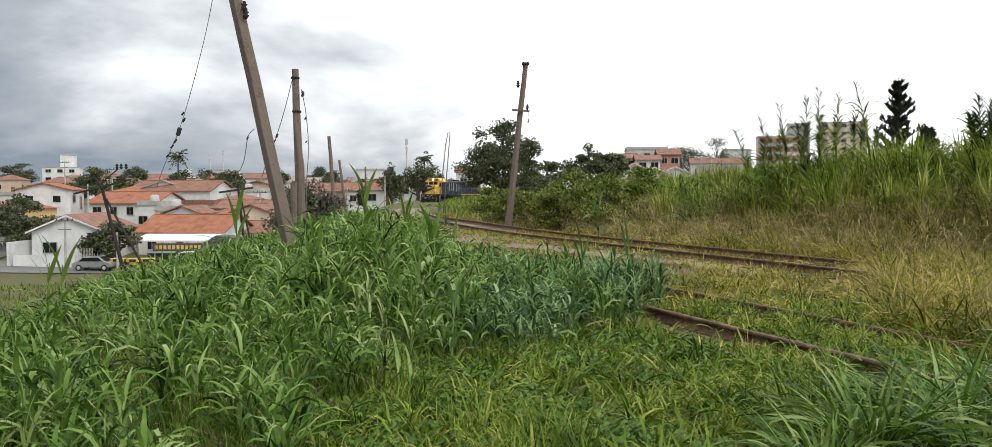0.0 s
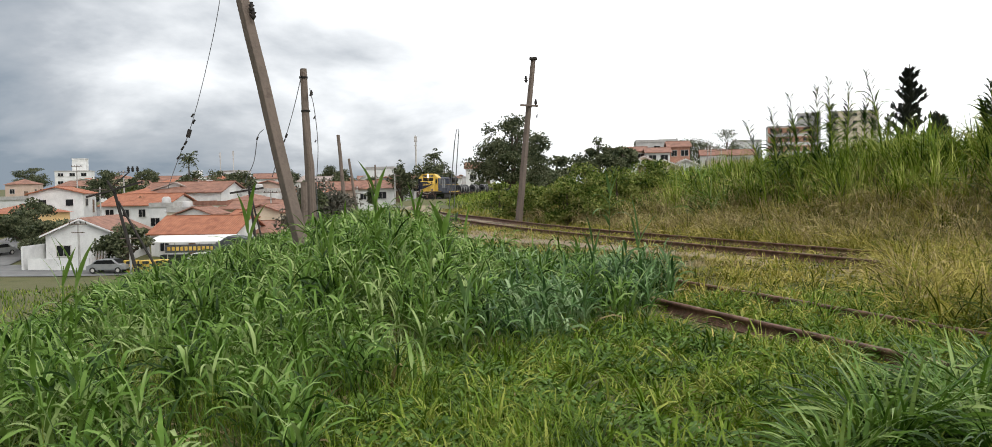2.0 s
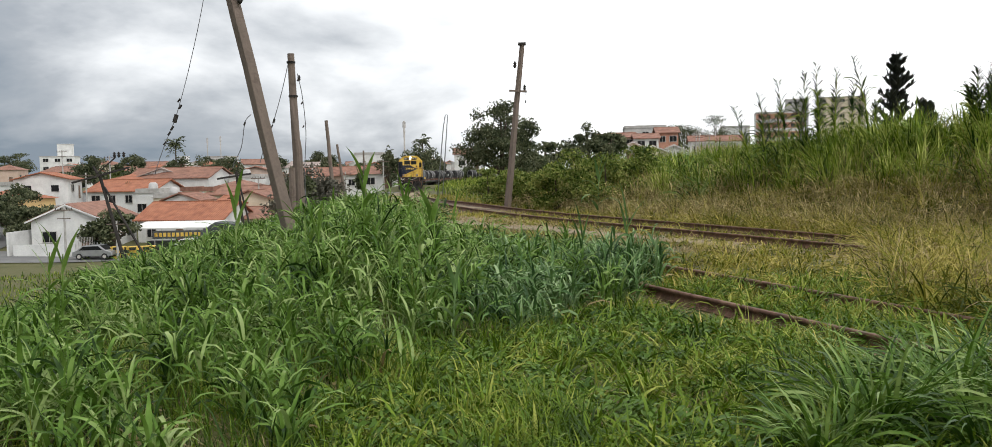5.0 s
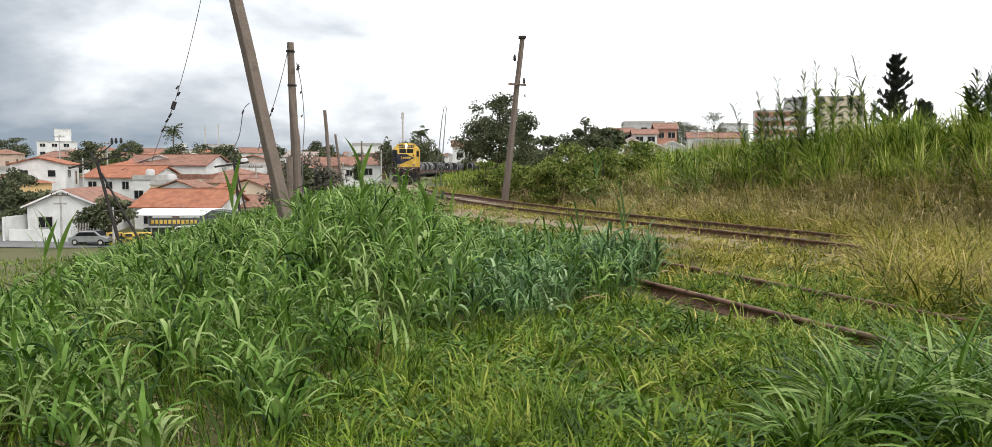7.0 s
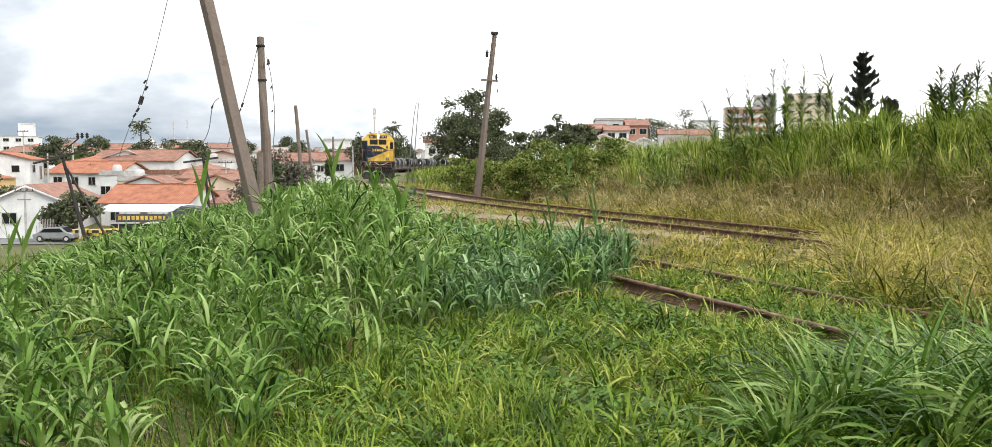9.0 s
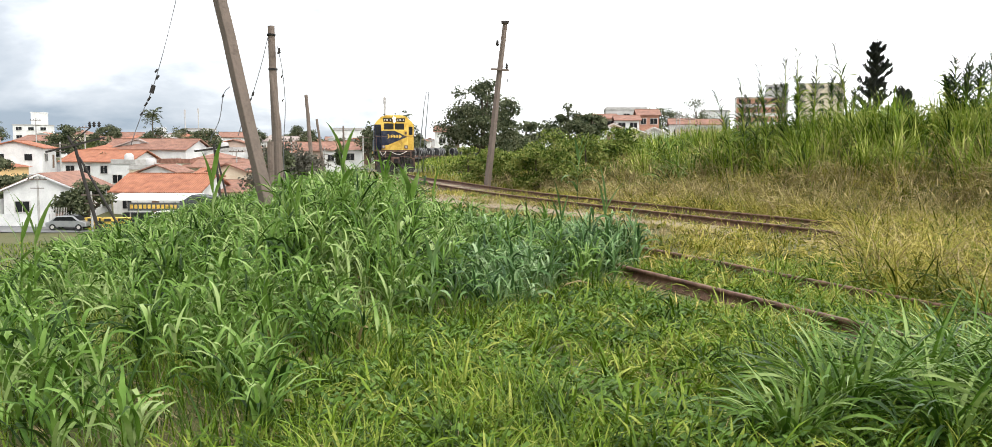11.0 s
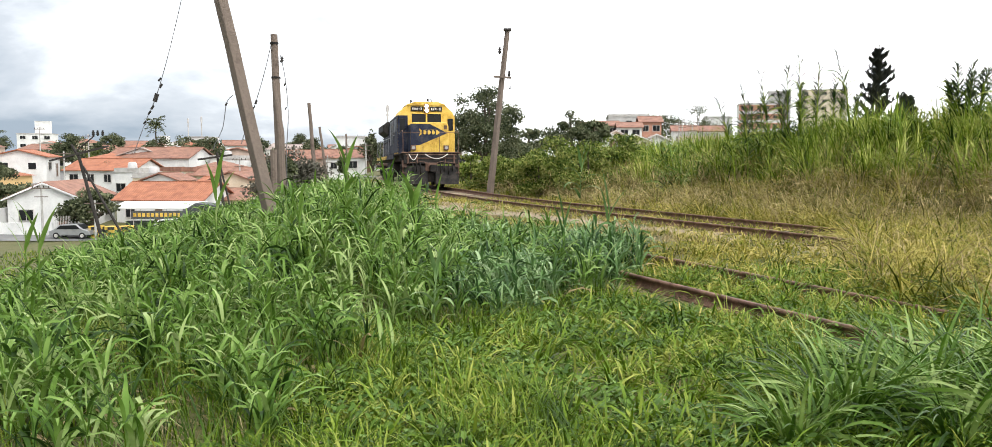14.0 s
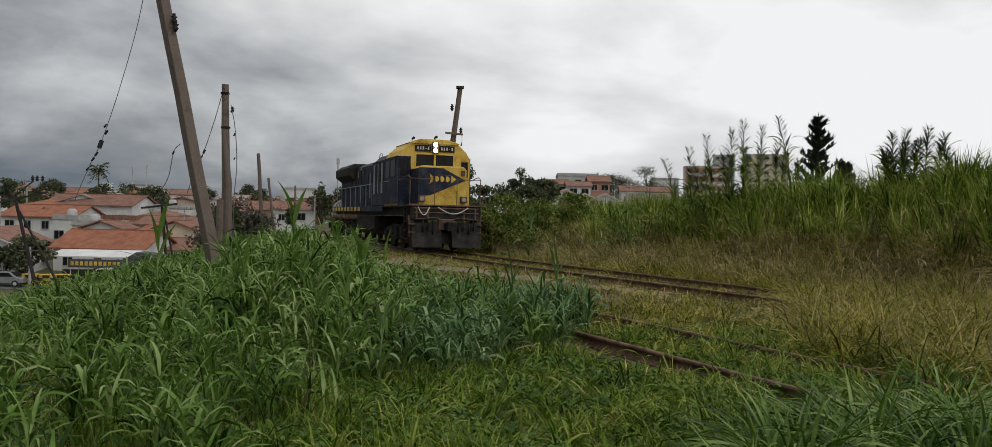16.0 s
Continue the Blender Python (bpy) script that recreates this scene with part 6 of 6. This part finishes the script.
# town trees and palms
for i, (x, y, h, w, mat, lab) in enumerate((
        (-40.6, 88.6, 5.3, 6.6, M_TREE, "dark round tree by the street"), (-57.5, 100, 6.0, 11, M_TREE, "dark spreading tree by the road"), (-53.0, 95, 4.4, 6.5, M_TREE, "dark tree over the road"), (-64, 112, 6.0, 7, M_TREE, "dark tree by the climbing street"),
        (-78.5, 165, 8.0, 8, M_TREE, "dark crown above the roofs"), (-71, 160, 5.5, 6, M_TREE_LIGHT, "yellow-green tree above the roofs"), (-84, 170, 6.0, 10, M_TREE, "dark trees behind the warehouse"),
        (-58.5, 150, 7.4, 5.0, M_TREE, "dark green tree between houses"), (-47.5, 150, 9.0, 8.5, M_TREE, "spreading dark tree between roofs"), (-60, 185, 6.5, 9, M_TREE, "dark tree above roofs"), (-33.5, 172, 7.0, 7.0, M_TREE, "dark round tree behind the poles"),
        (-25.5, 196, 6.6, 6.5, M_TREE, "dark round tree beyond the houses"), (-16.5, 178, 7.0, 7.0, M_TREE, "dark tree above the train"), (-12.5, 172, 7.4, 6.5, M_TREE, "dark tree above the train"), (-5, 160, 4.0, 8, M_TREE, "low trees at the bend"),
        (46.5, 212, 13.8, 14, M_TREE, "dark flat-topped tree among the houses"), (57, 216, 15.2, 17, M_TREE, "dark flat-topped tree among the houses"), (41, 205, 7.5, 7, M_TREE, "dark tree by the grey building"), (24, 190, 6.5, 6, M_TREE, "dark tree by the houses"), (62, 190, 4.5, 5, M_TREE, "dark shrubby tree by the houses"), (-152, 270, 5, 8, M_TREE, "dark far trees on the skyline"), (-170, 300, 9, 16, M_TREE, "dark far trees on the skyline"), (-120, 280, 8, 10, M_TREE, "dark far trees among roofs"), (-68, 260, 8, 10, M_TREE, "dark far tree on the skyline"), (-45, 215, 8.5, 8, M_TREE, "dark tree among the roofs"))):
    tree(x, y, h, w, lab, mat, lobes=20, leaves=int(min(6500, max(2600, 80 * w * w))), size=0.19, seed=100 + i, flat=0.9, crown_from=0.22)
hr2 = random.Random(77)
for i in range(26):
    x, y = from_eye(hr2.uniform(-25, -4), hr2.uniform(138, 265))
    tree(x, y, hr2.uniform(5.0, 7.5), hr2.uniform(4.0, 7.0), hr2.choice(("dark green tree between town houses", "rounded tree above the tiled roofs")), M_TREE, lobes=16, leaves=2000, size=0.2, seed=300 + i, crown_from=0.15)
palm(-85.2, 225, 10.2, "tall palm above the roofs", 1, 2.3)
palm(-17.5, 205, 9.6, "palm behind the train", 2, 2.2)


# ---- street side: vehicles, awnings, posts ----
def street_post(x, y, h, label="grey street pole with a crossarm and wires"):
    z = gz_at(x, y)
    S = thing("street_pole", label, "utility pole", group="street poles")
    part("shaft", Shell().tube([(x, y, z - 0.1), (x, y, z + h)], [0.14, 0.09], 8), M_CONCRETE, S)
    part("crossarm", Shell().box((x, y - 0.1, z + h - 0.35), (1.9, 0.1, 0.1)), M_POLE, S)
    part("crossarm", Shell().box((x, y - 0.1, z + h - 1.2), (1.3, 0.08, 0.08)), M_POLE, S)
    for k in (-0.8, -0.3, 0.3, 0.8):
        insulator(S, (x + k, y - 0.1, z + h - 0.2), 1.0)
    return S


for x, y, h in ((-43.2, 84, 5.4), (-38.0, 84, 4.0), (-53.5, 110, 7.5), (-64.0, 140, 8.5), (-77.0, 150, 9.0), (-31.5, 112, 7.0), (-26.0, 120, 7.0), (43.0, 168, 8.0), (39.0, 160, 8.5), (42.0, 175, 9.0), (-24.5, 138, 5.0), (-18.0, 136, 5.0)):
    street_post(x, y, h)


def car(x, y, yaw, paint, label):
    C = thing("car", label, "car", at=pose(x, y, gz_at(x, y) + 0.08, 0, 0, yaw))
    body = Shell().prism([(-2.0, 0.3), (-2.05, 0.72), (-1.55, 0.9), (-0.9, 1.38), (0.75, 1.42), (1.35, 0.95), (1.95, 0.8), (2.05, 0.35)], -0.82, 0.82, "y")
    b = part("body", body, paint, C, bevel=0.06)
    for sy in (-0.825, 0.825):
        part("side_window", Shell().prism([(-1.3, 0.93), (-0.85, 1.3), (0.68, 1.33), (1.1, 0.95)], sy - 0.01, sy + 0.01, "y"), M_GLASS, b)
        for k in (-1.3, 1.3):
            w = part("wheel", Shell().ring((k, sy * 0.95, 0.3), "y", 0.18, 0.31, 0.2, 18), M_TYRE, C)
            part("rim", Shell().ring((k, sy * 1.0, 0.3), "y", 0.03, 0.18, 0.12, 12), M_FRAME, w)
    part("windscreen", Shell().add([(0.82, -0.7, 1.4), (0.82, 0.7, 1.4), (1.4, 0.74, 0.97), (1.4, -0.74, 0.97)], [(0, 1, 2, 3)]), M_GLASS, b)
    return C


car(-40.5, 84.6, -2, M_CAR, "silver hatchback parked at the kerb")
car(-31.6, 87.0, -4, M_CARWHITE, "white car parked at the kerb")
car(-66.5, 128, 75, M_CAR, "grey car on the climbing street")
car(-59.5, 97, 80, M_CAR, "dark car on the climbing street")


def chequered(x, y, label):
    """A low round stand with black and yellow checks."""
    z = gz_at(x, y) + 0.05
    S = thing("chequered_block", label, "barrier")
    part("base", Shell().tube([(x, y, z), (x, y, z + 1.15)], [0.85, 0.8], 16), M_YELLOW, S)
    for r in range(4):
        for k in range(8):
            if (r + k) % 2:
                a = 2 * math.pi * k / 8 + 0.2
                part("check", Shell().box((x + 0.84 * math.cos(a), y + 0.84 * math.sin(a), z + 0.15 + 0.28 * r), (0.1, 0.62, 0.28), (0, 0, math.degrees(a))), M_TYRE, S)
    return S


for x, y in ((-38.6, 85.5), (-37.0, 85.6), (-35.8, 86.0)):
    chequered(x, y, "yellow and black chequered traffic block on the kerb")

AW = thing("awning", "long pale awning on thin posts before the orange-roofed house", "awning")
za = gz_at(-34, 92)
part("canopy", Shell().prism([(88.6, za + 2.5), (92.6, za + 3.0), (92.6, za + 3.12), (88.6, za + 2.62)], -38.6, -29.6, "x"), M_WHITE, AW)
for x in (-38.2, -35.5, -32.8, -30.0):
    part("post", Shell().tube([(x, 89.0, za - 0.1), (x, 89.0, za + 2.55)], 0.05, 6), M_FRAME, AW)
part("counter", Shell().box((-34.5, 91, za + 0.55), (6.5, 0.8, 1.1)), M_TARP, AW)
SG = thing("sign_board", "dark stall sign with orange unreadable marks under the awning", "sign")
part("board", Shell().box((-33.6, 88.5, za + 1.9), (5.4, 0.08, 0.85)), M_TARP, SG)
for k in range(11):
    part("mark_bar", Shell().box((-35.9 + 0.46 * k, 88.44, za + 1.9), (0.3, 0.03, 0.42)), M_YELLOW, SG)
for x in (-36.1, -31.1):
    part("post", Shell().tube([(x, 88.55, za - 0.1), (x, 88.55, za + 1.6)], 0.04, 6), M_FRAME, SG)
TA = thing("covered_stall", "dark tarpaulin hung over a street stall", "stall")
part("sheet", Shell().prism([(-31.2, za - 0.1), (-31.0, za + 2.2), (-29.4, za + 3.2), (-27.0, za + 2.9), (-25.4, za + 2.2), (-25.2, za - 0.1)], 87.8, 90.5, "y"), M_TARP, TA, bevel=0.1)
part("fold", Shell().tube([(-30.4, 87.7, za), (-30.0, 87.7, za + 2.7)], 0.12, 6).tube([(-28.6, 87.7, za), (-28.4, 87.7, za + 3.0)], 0.14, 6).tube([(-27.0, 87.7, za), (-26.8, 87.7, za + 2.8)], 0.12, 6), M_TARP, TA)
WL = thing("garden_wall", "white boundary wall with a gate beside the gabled house", "wall")
zw = gz_at(-50, 86)
part("wall", Shell().box((-46.5, 86.2, zw + 0.55), (6.4, 0.2, 1.3)).box((-50.2, 88.5, zw + 1.2), (0.2, 5.0, 2.6)), M_WHITE, WL)
for k in range(10):
    part("bar", Shell().tube([(-43.0 + 0.16 * k, 86.2, zw), (-43.0 + 0.16 * k, 86.2, zw + 1.9)], 0.025, 5), M_FRAME, WL)

motions()
